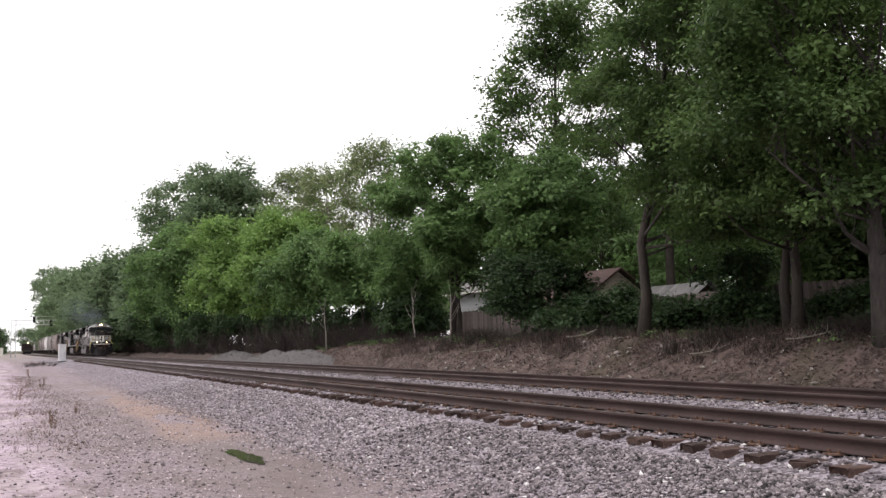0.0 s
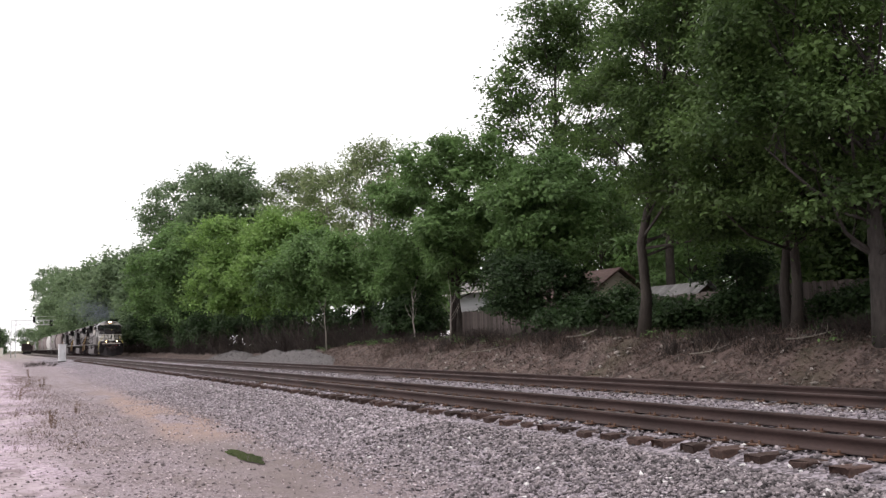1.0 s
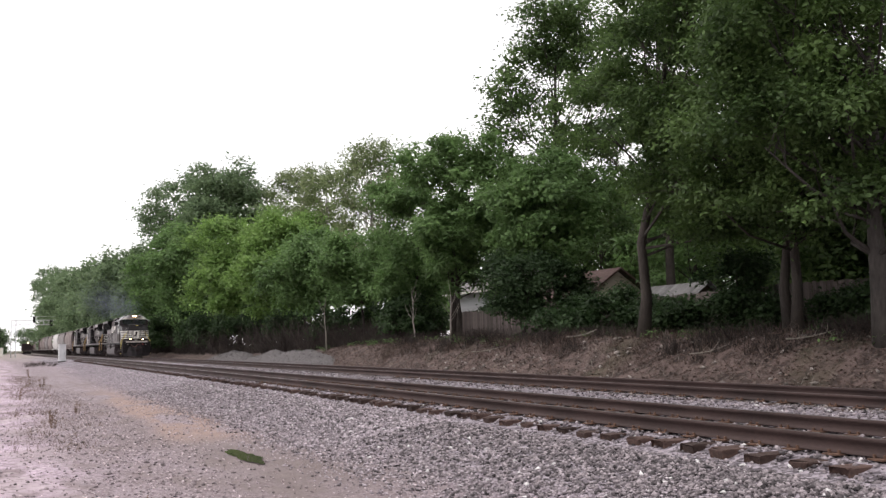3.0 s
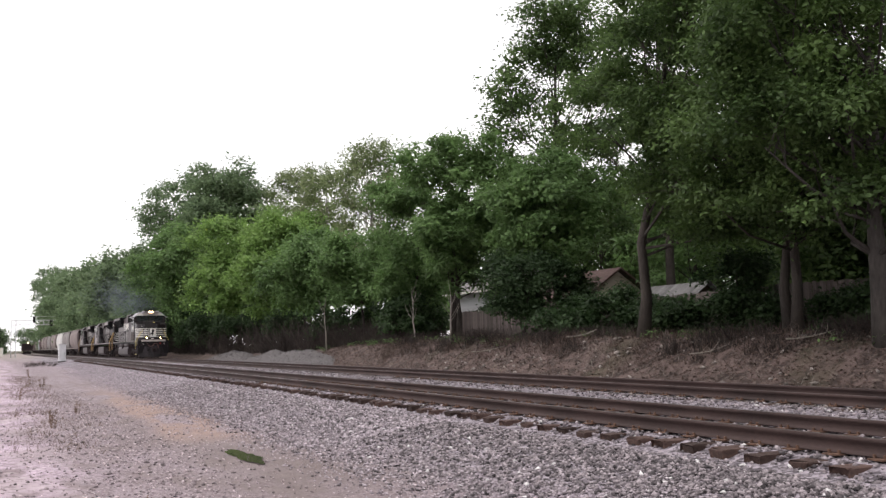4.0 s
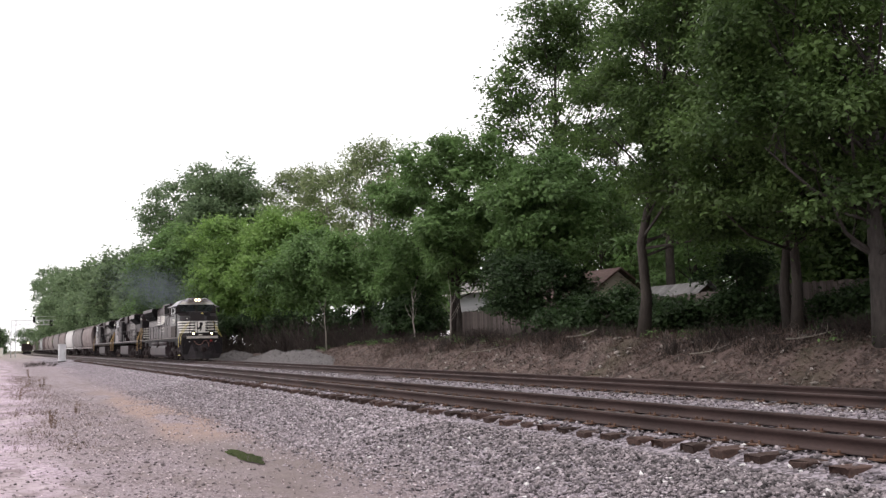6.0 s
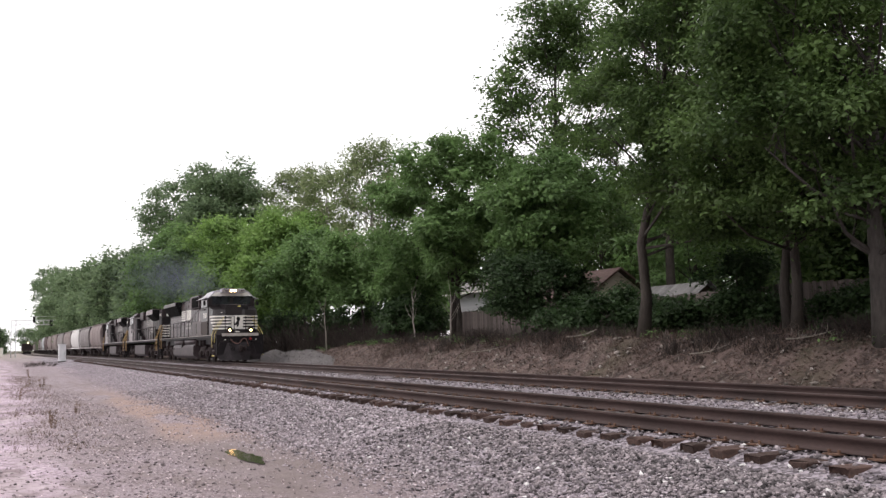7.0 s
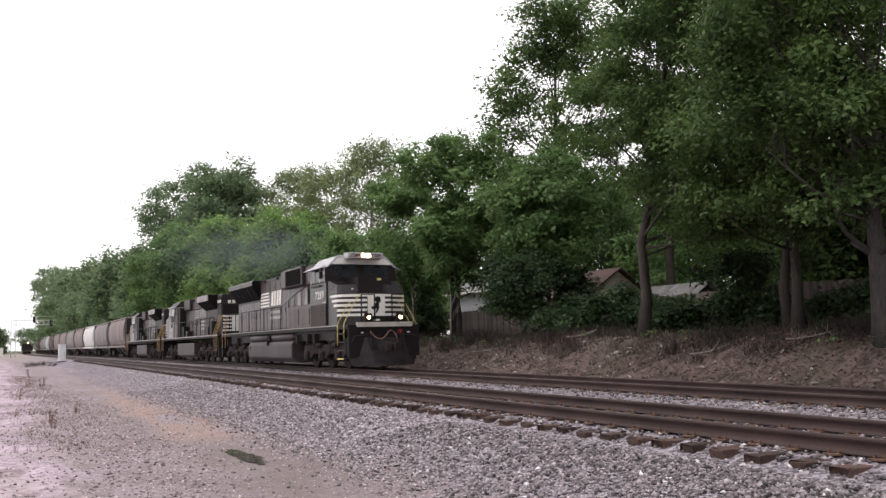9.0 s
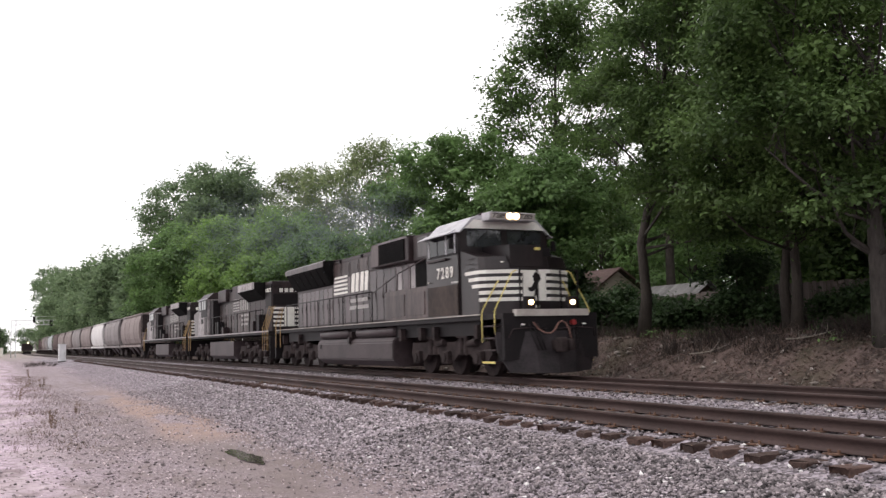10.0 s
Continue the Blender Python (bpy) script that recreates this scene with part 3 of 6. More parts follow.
tree("understory_tree", "dense dark tree beside the shed", (-36.5, 22.8, gz(-36.5, 22.8)), 8.8, 3.3, 3.1, 25500, 0.233, 0.28, LEAF_MID, 35, trunk_r=0.14, n_lobes=22, lobe=0.36)
tree("ivy_shrub", "low shrub with glossy dark ivy leaves", (-34.4, 20.0, gz(-34.4, 20.0)), 3.9, 1.85, 0.5, 15000, 0.15, 0.22, LEAF_SHADED, 16, trunk_r=0.06, n_lobes=16, lobe=0.4, category="shrub", stems=2)
tree("roadside_tree", "small leafy tree above the bank", (-55.0, 20.2, gz(-55, 20.2)), 7.4, 2.8, 2.0, 20000, 0.25, 0.32, LEAF_MID, 17, trunk_r=0.10, n_lobes=18, lobe=0.4)
tree("roadside_tree", "small leafy tree above the bank", (-66.0, 20.4, gz(-66, 20.4)), 9.2, 3.8, 2.4, 18700, 0.297, 0.38, LEAF_MID, 18, trunk_r=0.12, n_lobes=20, lobe=0.38)
tree("bright_tree", "broad tree with fresh light green foliage", (-79.0, 22.0, gz(-79, 22)), 12.8, 5.2, 1.9, 28900, 0.360, 0.46, LEAF_LIGHT, 19, trunk_r=0.2, n_lobes=26, lobe=0.34)
tree("bright_tree", "broad tree with fresh light green foliage", (-92.0, 20.8, gz(-92, 20.8)), 14.0, 5.8, 2.0, 28900, 0.382, 0.5, LEAF_LIGHT, 20, trunk_r=0.2, n_lobes=26, lobe=0.34)
tree("bright_tree", "broad green tree crowding the line", (-110.0, 20.0, gz(-110, 20)), 15.5, 6.0, 2.0, 25500, 0.445, 0.55, LEAF_MID, 21, trunk_r=0.22, n_lobes=26, lobe=0.34)
tree("bright_tree", "broad green tree crowding the line", (-127.0, 19.5, gz(-127, 19.5)), 18.0, 6.0, 1.2, 23800, 0.477, 0.6, LEAF_MID, 36, trunk_r=0.22, n_lobes=24, lobe=0.34)
tree("dark_tree", "tall dark green tree behind the row", (-127.0, 26.5, gz(-127, 26.5)), 26.5, 7.6, 6.0, 25500, 0.530, 0.62, LEAF_HAZED, 22, trunk_r=0.35, n_lobes=30, lobe=0.32, per=90)
tree("dark_tree", "tall dark green tree behind the row", (-150.0, 25.0, gz(-150, 25)), 29.5, 8.0, 6.0, 20000, 0.5, 0.62, LEAF_HAZED, 23, trunk_r=0.35, n_lobes=28, lobe=0.27, per=90)
tree("pale_tree", "tall thin-leaved pale tree behind the row", (-88.5, 33.6, gz(-88.5, 33.6)), 22.6, 5.0, 5.0, 18700, 0.318, 0.5, LEAF_PALE, 24, trunk_r=0.28, n_lobes=34, lobe=0.26, bark=BARK_PALE, per=70)
tree("pale_tree", "tall thin-leaved pale tree behind the row", (-105.0, 34.0, gz(-105, 34)), 23.0, 6.4, 5.0, 18700, 0.339, 0.5, LEAF_PALE, 25, trunk_r=0.28, n_lobes=34, lobe=0.26, bark=BARK_PALE, per=70)
tree("pale_tree", "tall thin-leaved pale tree behind the row", (-121.0, 35.0, gz(-121, 35)), 25.0, 6.4, 5.0, 20000, 0.34, 0.5, LEAF_PALE, 26, trunk_r=0.28, n_lobes=34, lobe=0.26, bark=BARK_PALE, per=70)
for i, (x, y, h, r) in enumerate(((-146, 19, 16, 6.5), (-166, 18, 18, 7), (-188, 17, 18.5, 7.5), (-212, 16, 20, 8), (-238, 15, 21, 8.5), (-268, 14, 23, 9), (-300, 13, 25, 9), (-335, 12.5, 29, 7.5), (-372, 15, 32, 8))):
    tree("woodland_tree", "broad green tree in the row along the line", (x, y, gz(x, y)), h, r, 0.5, 9500, 0.72, 0.72, LEAF_HAZED, 40 + i, trunk_r=0.3, n_lobes=24, lobe=0.34, group="trees along the line", per=45)
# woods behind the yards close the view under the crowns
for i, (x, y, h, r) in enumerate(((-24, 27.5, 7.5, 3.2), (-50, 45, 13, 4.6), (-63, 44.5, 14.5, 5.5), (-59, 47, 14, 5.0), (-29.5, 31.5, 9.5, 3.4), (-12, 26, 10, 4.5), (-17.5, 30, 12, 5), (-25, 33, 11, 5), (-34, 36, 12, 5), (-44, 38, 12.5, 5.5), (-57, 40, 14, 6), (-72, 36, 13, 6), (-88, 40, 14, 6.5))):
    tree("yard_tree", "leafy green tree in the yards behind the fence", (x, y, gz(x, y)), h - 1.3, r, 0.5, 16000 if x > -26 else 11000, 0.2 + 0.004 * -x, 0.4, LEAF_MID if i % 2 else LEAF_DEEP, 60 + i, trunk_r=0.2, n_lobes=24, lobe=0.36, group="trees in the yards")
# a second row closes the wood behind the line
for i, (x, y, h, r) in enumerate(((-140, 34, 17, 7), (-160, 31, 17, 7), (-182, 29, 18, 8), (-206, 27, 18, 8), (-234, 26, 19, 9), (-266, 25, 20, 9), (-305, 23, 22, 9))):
    tree("woodland_tree", "broad green tree behind the row along the line", (x, y, gz(x, y)), h, r, 0.3, 6500, 0.85, 0.8, LEAF_HAZED, 140 + i, trunk_r=0.3, n_lobes=24, lobe=0.36, group="trees along the line", per=45)
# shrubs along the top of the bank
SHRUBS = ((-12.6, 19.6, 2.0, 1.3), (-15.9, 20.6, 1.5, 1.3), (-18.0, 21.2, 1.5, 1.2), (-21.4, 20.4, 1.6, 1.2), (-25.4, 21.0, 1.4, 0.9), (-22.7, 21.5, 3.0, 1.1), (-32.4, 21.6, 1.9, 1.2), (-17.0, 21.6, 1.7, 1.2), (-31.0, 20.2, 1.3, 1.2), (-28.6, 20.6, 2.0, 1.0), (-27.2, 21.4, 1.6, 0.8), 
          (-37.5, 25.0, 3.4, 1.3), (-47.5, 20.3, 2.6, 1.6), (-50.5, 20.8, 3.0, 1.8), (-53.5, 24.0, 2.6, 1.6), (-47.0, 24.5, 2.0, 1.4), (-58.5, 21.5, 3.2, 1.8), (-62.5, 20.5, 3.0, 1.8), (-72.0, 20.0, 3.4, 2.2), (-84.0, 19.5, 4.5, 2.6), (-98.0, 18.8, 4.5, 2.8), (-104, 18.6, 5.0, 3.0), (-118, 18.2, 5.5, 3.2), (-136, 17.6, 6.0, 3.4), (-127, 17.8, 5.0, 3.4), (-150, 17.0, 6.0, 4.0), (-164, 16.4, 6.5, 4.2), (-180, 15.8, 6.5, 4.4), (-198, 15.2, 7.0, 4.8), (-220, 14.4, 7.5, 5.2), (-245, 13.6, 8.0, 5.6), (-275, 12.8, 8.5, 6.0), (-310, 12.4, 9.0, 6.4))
# near shrubs get the shade-darkened leaf, far ones the haze-lightened leaf
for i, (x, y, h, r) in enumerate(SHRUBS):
    tree("bank_shrub", "dense green shrub on top of the bank", (x, y, gz(x, y)), h, r, 0.25, int(3200 + 1400 * r), 0.14 + 0.0016 * -x, 0.16 + 0.0012 * -x, LEAF_SHADED if x > -160 else LEAF_HAZED, 80 + i, trunk_r=0.04, n_lobes=12, lobe=0.42, category="shrub", stems=3, group="shrubs on the bank")
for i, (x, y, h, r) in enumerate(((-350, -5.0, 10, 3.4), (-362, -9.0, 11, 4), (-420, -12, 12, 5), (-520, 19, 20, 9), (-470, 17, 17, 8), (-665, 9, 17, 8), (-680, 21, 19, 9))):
    tree("distant_tree", "distant hazy green tree beyond the signal", (x, y, gz(x, y)), h, r, 0.4, 6000, 0.8, 0.8, LEAF_HAZED, 120 + i, trunk_r=0.3, n_lobes=20, lobe=0.36, group="distant trees", per=45)


# ---- dead brush, litter, saplings and rocks on the bank ----
def brush(name, label, spots, height, per, material, seed, lean=0.8, thick=0.008, category="brush"):
    """Tangles of thin bare stems, rising from the spots."""
    rng = np.random.default_rng(seed)
    sp = np.repeat(np.asarray(spots, dtype=float), per, axis=0)
    n = len(sp)
    a = rng.uniform(0, 6.283, n)
    h = height * rng.uniform(0.25, 1.0, n)
    out = rng.uniform(0.1, lean, n) * h
    p0 = sp + np.stack([rng.normal(size=n) * 0.12, rng.normal(size=n) * 0.12, np.full(n, -0.03)], 1)
    p2 = p0 + np.stack([np.cos(a) * out, np.sin(a) * out, h], 1)
    p1 = (p0 + p2) / 2 + rng.normal(size=(n, 3)) * (0.16 * h)[:, None]
    verts, w = [], thick * (0.6 + 0.8 * rng.random((n, 1)))
    side = np.stack([-np.sin(a), np.cos(a), np.zeros(n)], 1)
    up = np.stack([np.cos(a), np.sin(a), np.full(n, 0.3)], 1)
    for p, k in ((p0, 1.0), (p1, 0.75), (p2, 0.35)):
        verts += [p + side * w * k, p - side * w * k * 0.5 + up * w * k, p - side * w * k * 0.5 - up * w * k]
    v = np.stack(verts, 1)
    quad = np.array([(r * 3 + i, r * 3 + (i + 1) % 3, r * 3 + 3 + (i + 1) % 3, r * 3 + 3 + i) for r in range(2) for i in range(3)])
    faces = (quad[None] + 9 * np.arange(n)[:, None, None]).reshape(-1, 4)
    ob = new(name, np_mesh(name, v.reshape(-1, 3), faces, material))
    return tagged(ob, label, category, kind="stuff")


def bank_spots(n, x0, x1, w0, w1, seed, power=1.0):
    return spread(n, x0, x1, SPACING + w0, SPACING + w1, seed, power)


brush("dead_brush", "grey-brown dead brush and twigs on the bank", bank_spots(620, -46, -9, 4.4, 7.8, 1), 0.2, 9, TWIG, 2, 5.0, 0.006)
brush("dead_brush", "tall bare brown brush under the trees", bank_spots(220, -75, -34, 5.4, 8.5, 3), 0.7, 12, TWIG_DARK, 4, 1.8, 0.009)
brush("dead_brush", "waist-high tangled brown thicket under the leafy trees", bank_spots(400, -74, -47.5, 5.8, 9.2, 41), 1.7, 13, TWIG_DARK, 42, 1.6, 0.013)
brush("dead_brush", "dense brown thicket under the distant trees", bank_spots(620, -190, -58, 5.0, 8.8, 5), 2.7, 11, TWIG_DARK, 6, 1.3, 0.02)
brush("dead_brush", "twigs and stalks littering the slope", bank_spots(450, -40, -9, 3.2, 5.4, 7), 0.10, 6, TWIG, 8, 5.0, 0.005)
def tangles(n, x0, x1, w0, w1, seed):
    """Places bunched round n middles, for heaps of brush."""
    rr = random.Random(seed)
    out = []
    for x, y, z in bank_spots(n, x0, x1, w0, w1, seed):
        for _ in range(rr.randint(6, 14)):
            px, py = x + rr.gauss(0, 0.45), y + rr.gauss(0, 0.3)
            out.append((px, py, ground_z(px, py)))
    return out


brush("dead_brush", "heaps of tangled grey-brown branches on the bank", tangles(80, -46, -9, 4.2, 7.2, 17), 0.38, 12, TWIG, 18, 2.6, 0.007)
brush("dead_brush", "knee-high mounds of matted brown twigs on the bank", tangles(34, -44, -9, 4.6, 7.0, 23), 0.6, 18, TWIG_DARK, 24, 1.5, 0.008)
brush("dead_brush", "pale broken twigs strewn over the slope", bank_spots(220, -42, -9, 3.2, 7.0, 19), 0.3, 4, BARK_PALE, 20, 3.0, 0.008)
stones("bank_rocks", "pale rocks scattered over the dirt bank", bank_spots(340, -42, -9, 2.9, 5.8, 9), (0.025, 0.17), ROCK, 10, "rock")
stones("bank_clods", "brown clods and stones on the dirt bank", bank_spots(11000, -56, -8, 2.6, 7.0, 11), (0.018, 0.07), CLOD, 12, "soil")


def leaf_litter(name, label, spots, size, material, seed):
    rng = np.random.default_rng(seed)
    pts = np.asarray(spots, dtype=float) + np.array([0, 0, 0.02])
    out = np.tile(np.array([[0.0, 0.0, 1.0]]), (len(pts), 1))
    ob = new(name, leaves(pts, out, size, rng, name, material, 0.6, 0.4))
    return tagged(ob, label, "leaf litter", kind="stuff")


leaf_litter("leaf_litter", "dry brown leaf litter on the bank", bank_spots(26000, -58, -8, 2.7, 8.0, 13), 0.09, LITTER, 14)
leaf_litter("bank_weeds", "low green weeds sprouting on the bank", [(x + random.Random(k).uniform(-0.3, 0.3), y + random.Random(k + 9).uniform(-0.3, 0.3), z + random.Random(k + 5).uniform(0, 0.22)) for k, (x, y, z) in enumerate(sum([[s] * 40 for s in bank_spots(80, -62, -10, 5.0, 7.6, 15)], []))], 0.10, LEAF_MID, 16)


def sapling(x, y, h, seed, label="thin pale bare sapling on the bank"):
    rr = random.Random(seed)
    root = thing("sapling", Matrix.Translation((x, y, gz(x, y))), label, "sapling", "saplings on the bank")
    bm = bmesh.new()
    lean = rr.uniform(-0.35, 0.2)
    pts = [Vector((lean * (k / 5) ** 2 * h * 0.6 + rr.uniform(-0.04, 0.04), rr.uniform(-0.04, 0.04), h * k / 5)) for k in range(6)]
    tube(bm, pts, [0.05, 0.045, 0.04, 0.03, 0.02, 0.008], 7)
    part("stem", bm, BARK_PALE, root, smooth=True)
    for k in range(9):
        bm = bmesh.new()
        q = pts[2 + k % 3].lerp(pts[3 + k % 3], rr.random())
        e = q + Vector((rr.uniform(-0.8, 0.8), rr.uniform(-0.4, 0.4), rr.uniform(0.3, 0.9)))
        tube(bm, [q, q.lerp(e, 0.5) + Vector((0, 0, -0.06)), e], [0.016, 0.011, 0.004], 5)
        part("side_twig", bm, BARK_PALE, root, smooth=True)


sapling(-55.8, 18.0, 3.0, 1)
sapling(-38.0, 18.2, 2.2, 2)
sapling(-43.5, 18.8, 2.6, 3)


def fallen_branch(x, y, length, turn, seed):
    rr = random.Random(seed)
    root = thing("fallen_branch", pose(x, y, ground_z(x, y) + 0.06, 0, 0, turn), "pale fallen branch lying on the bank", "branch", "fallen branches")
    bm = bmesh.new()
    pts = [Vector((length * (k / 4 - 0.5), rr.uniform(-0.08, 0.08), 0.03 + 0.25 * (k / 4) ** 2)) for k in range(5)]
    tube(bm, pts, [0.022, 0.02, 0.017, 0.013, 0.007], 6)
    part("limb", bm, BARK_PALE, root, smooth=True)
    for k in (1, 2, 3):
        bm = bmesh.new()
        tip = pts[k] + Vector((rr.uniform(-0.1, 0.4), rr.uniform(-0.25, 0.25), rr.uniform(0.05, 0.3)))
        tube(bm, [pts[k], pts[k].lerp(tip, 0.5) + Vector((0, rr.uniform(-0.05, 0.05), -0.03)), tip], [0.011, 0.008, 0.003], 5)
        part("side_twig", bm, BARK_PALE, root, smooth=True)


for i, (x, y, le, tu) in enumerate(((-16.8, 18.1, 1.3, 35), (-14.6, 18.6, 1.6, -20), (-27.5, 18.4, 1.4, 15), (-29.0, 17.6, 1.2, -35), (-33.0, 17.5, 2.0, 20), (-19.8, 17.4, 1.1, 60), (-22.6, 18.2, 1.0, -50))):
    fallen_branch(x, y, le, tu, 70 + i)


# ---- heaps of ballast beyond the far track ----
def gravel_heap(x, y, length, width, height, seed):
    rng = random.Random(seed)
    root = thing("gravel_heap", Matrix.Translation((x, y, ground_z(x, y) - 0.42)), "long heap of grey gravel beside the track", "gravel heap", "gravel heaps")
    n, m = 36, 16
    verts = []
    for i in range(n + 1):
        for j in range(m + 1):
            u, v = i / n * 2 - 1, j / m * 2 - 1
            r = max(0.0, 1 - abs(u) ** 3) * max(0.0, 1 - abs(v) ** 1.4)
            z = height * r * (1 + 0.25 * noise.noise((u * 4 + seed, v * 2, 0))) + 0.05 * noise.noise((u * 14, v * 7, seed)) * r
            verts.append((u * length / 2, v * width / 2, z))
    faces = [(i * (m + 1) + j, (i + 1) * (m + 1) + j, (i + 1) * (m + 1) + j + 1, i * (m + 1) + j + 1) for i in range(n) for j in range(m)]
    ob = new("mound", np_mesh("mound", verts, faces, STONE_HEAP_SHADED, True))
    ob.parent = root
    spots = []
    for _ in range(1500):
        k = rng.randrange(len(verts))
        spots.append((verts[k][0] + rng.uniform(-0.3, 0.3), verts[k][1] + rng.uniform(-0.08, 0.08), verts[k][2]))
    st = stones("loose_stones", "", spots, (0.04, 0.10), STONE_HEAP_SHADED, seed)
    st.parent = root
    del st["category"]


gravel_heap(-79.0, 17.4, 14, 4.0, 0.85, 1)
gravel_heap(-61.0, 17.2, 25, 3.8, 0.92, 2)


# ---- yards behind the bank ----
def house(name, label, x0, x1, y0, y1, eave, ridge, wall, roof, base):
    root = thing(name, Matrix.Translation(((x0 + x1) / 2, (y0 + y1) / 2, base)), label, "house")
    hx, hy = (x1 - x0) / 2, (y1 - y0) / 2
    bm = bmesh.new()
    prism(bm, [(-hy, -0.3), (-hy, eave - base), (0, ridge - base - 0.1), (hy, eave - base), (hy, -0.3)], "x", -hx, hx)
    part("wall", bm, wall, root)
    for s in (-1, 1):
        bm = bmesh.new()
        prism(bm, [(s * (hy + 0.45), eave - base - 0.2), (0, ridge - base), (0, ridge - base + 0.12), (s * (hy + 0.45), eave - base - 0.08)], "x", -hx - 0.4, hx + 0.4)
        part("roof", bm, roof, root)
    plate(root, "gutter", (-hx - 0.4, hx + 0.4, -hy - 0.55, -hy - 0.45, eave - base - 0.25, eave - base - 0.13), WHITE)
    for k in range(3):
        x = -hx + (k + 0.5) * 2 * hx / 3
        w = plate(root, "window", (x - 0.5, x + 0.5, -hy - 0.04, -hy + 0.02, 0.9, 2.0), WHITE)
        plate(w, "pane", (x - 0.42, x + 0.42, -hy - 0.05, -hy - 0.03, 0.98, 1.92), GLASS)
    return root


house("white_house", "white clapboard house seen between the trunks", -62.5, -54.0, 30.0, 37.0, 4.6, 6.4, CLAPBOARD, SHINGLE_GREY, 1.1)
house("brown_roofed_house", "low house with a red-brown shingle roof", -53.0, -44.6, 29.5, 35.5, 2.9, 5.0, CLAPBOARD_TAN, SHINGLE_BROWN, 1.0)


def shed():
    root = thing("garden_shed", Matrix.Translation((-30.3, 25.2, 0.62)), "weathered wooden shed with a pale metal roof", "shed")
    bm = bmesh.new()
    prism(bm, [(-1.2, -0.2), (-1.2, 1.55), (0, 2.45), (1.2, 1.55), (1.2, -0.2)], "x", -1.6, 1.6)
    part("wall", bm, WOOD_DARK, root)
    for k in range(16):
        x = -1.9 + k * 0.2375
        for s in (-1, 1):
            bm = bmesh.new()
            prism(bm, [(s * 1.5, 1.40), (0, 2.50), (0, 2.54), (s * 1.5, 1.44)], "x", x, x + 0.225)
            part("roof_sheet", bm, METAL_ROOF, root)
    plate(root, "door", (-0.5, 0.4, -1.24, -1.19, 0.0, 1.5), WOOD_DARK)


shed()


def fence():
    root = thing("board_fence", Matrix.Identity(4), "weathered grey-brown wooden board fence along the yards", "fence")
    bm = bmesh.new()
    box(bm, -0.066, 0.066, -0.011, 0.011, 0.0, 1.62, 0.004)
    board = finish(bm, "board", FENCE)
    bm = bmesh.new()
    box(bm, -0.05, 0.05, -0.05, 0.05, -0.3, 1.6)
    post = finish(bm, "post", FENCE)
    rr = random.Random(4)
    x = -46.0
    k = 0
    while x < -11.0:
        y = 22.3 + 0.25 * math.sin(x * 0.2)
        z = 0.93 + 0.04 * math.sin(x * 0.5)
        ob = new("board", board)
        ob.parent = root
        ob.matrix_local = pose(x, y, z + rr.uniform(-0.03, 0.03), 0, rr.uniform(-0.8, 0.8), rr.uniform(-2, 2))
        if k % 16 == 0:
            p = new("post", post)
            p.parent = root
            p.location = (x, y + 0.09, z)
        x += 0.142
        k += 1
    for h in (0.35, 1.25):
        bar_bm = bmesh.new()
        tube(bar_bm, [(xx, 22.36 + 0.25 * math.sin(xx * 0.2), 0.93 + h + 0.04 * math.sin(xx * 0.5)) for xx in range(-46, -10, 2)], 0.04, 4)
        part("rail", bar_bm, FENCE, root)


fence()


# ---- trackside: relay case, hut, signal bridge, waiting car ----
def relay_case(x, y, w, h):
    root = thing("relay_case", pose(x, y, ground_z(x, y), 0, 0, 8), "pale grey metal relay case beside the track", "relay case")
    plate(root, "plinth", (-0.32, 0.32, -w / 2 - 0.05, w / 2 + 0.05, -0.2, 0.12), STONE_HEAP_SHADED)
    plate(root, "cabinet", (-0.28, 0.28, -w / 2, w / 2, 0.12, h - 0.08), CASE_GREY, bevel=0.02)
    plate(root, "cap", (-0.34, 0.34, -w / 2 - 0.06, w / 2 + 0.06, h - 0.08, h), CASE_GREY, bevel=0.02)
    d = plate(root, "door", (0.28, 0.30, -w / 2 + 0.05, w / 2 - 0.05, 0.2, h - 0.15), CASE_GREY)
    plate(d, "handle", (0.30, 0.33, w / 2 - 0.15, w / 2 - 0.12, 0.9, 1.1), BLACK)


relay_case(-113.0, 5.1, 0.74, 2.05)


def hut():
    root = thing("equipment_hut", pose(-330.0, -4.4, -0.55), "small white equipment hut beyond the lot", "hut")
    plate(root, "wall", (-1.6, 1.6, -1.6, 1.6, 0, 2.5), WHITE)
    plate(root, "roof", (-1.75, 1.75, -1.75, 1.75, 2.5, 2.7), WHITE)
    plate(root, "door", (1.6, 1.64, -0.45, 0.45, 0.05, 2.05), CASE_GREY)


hut()


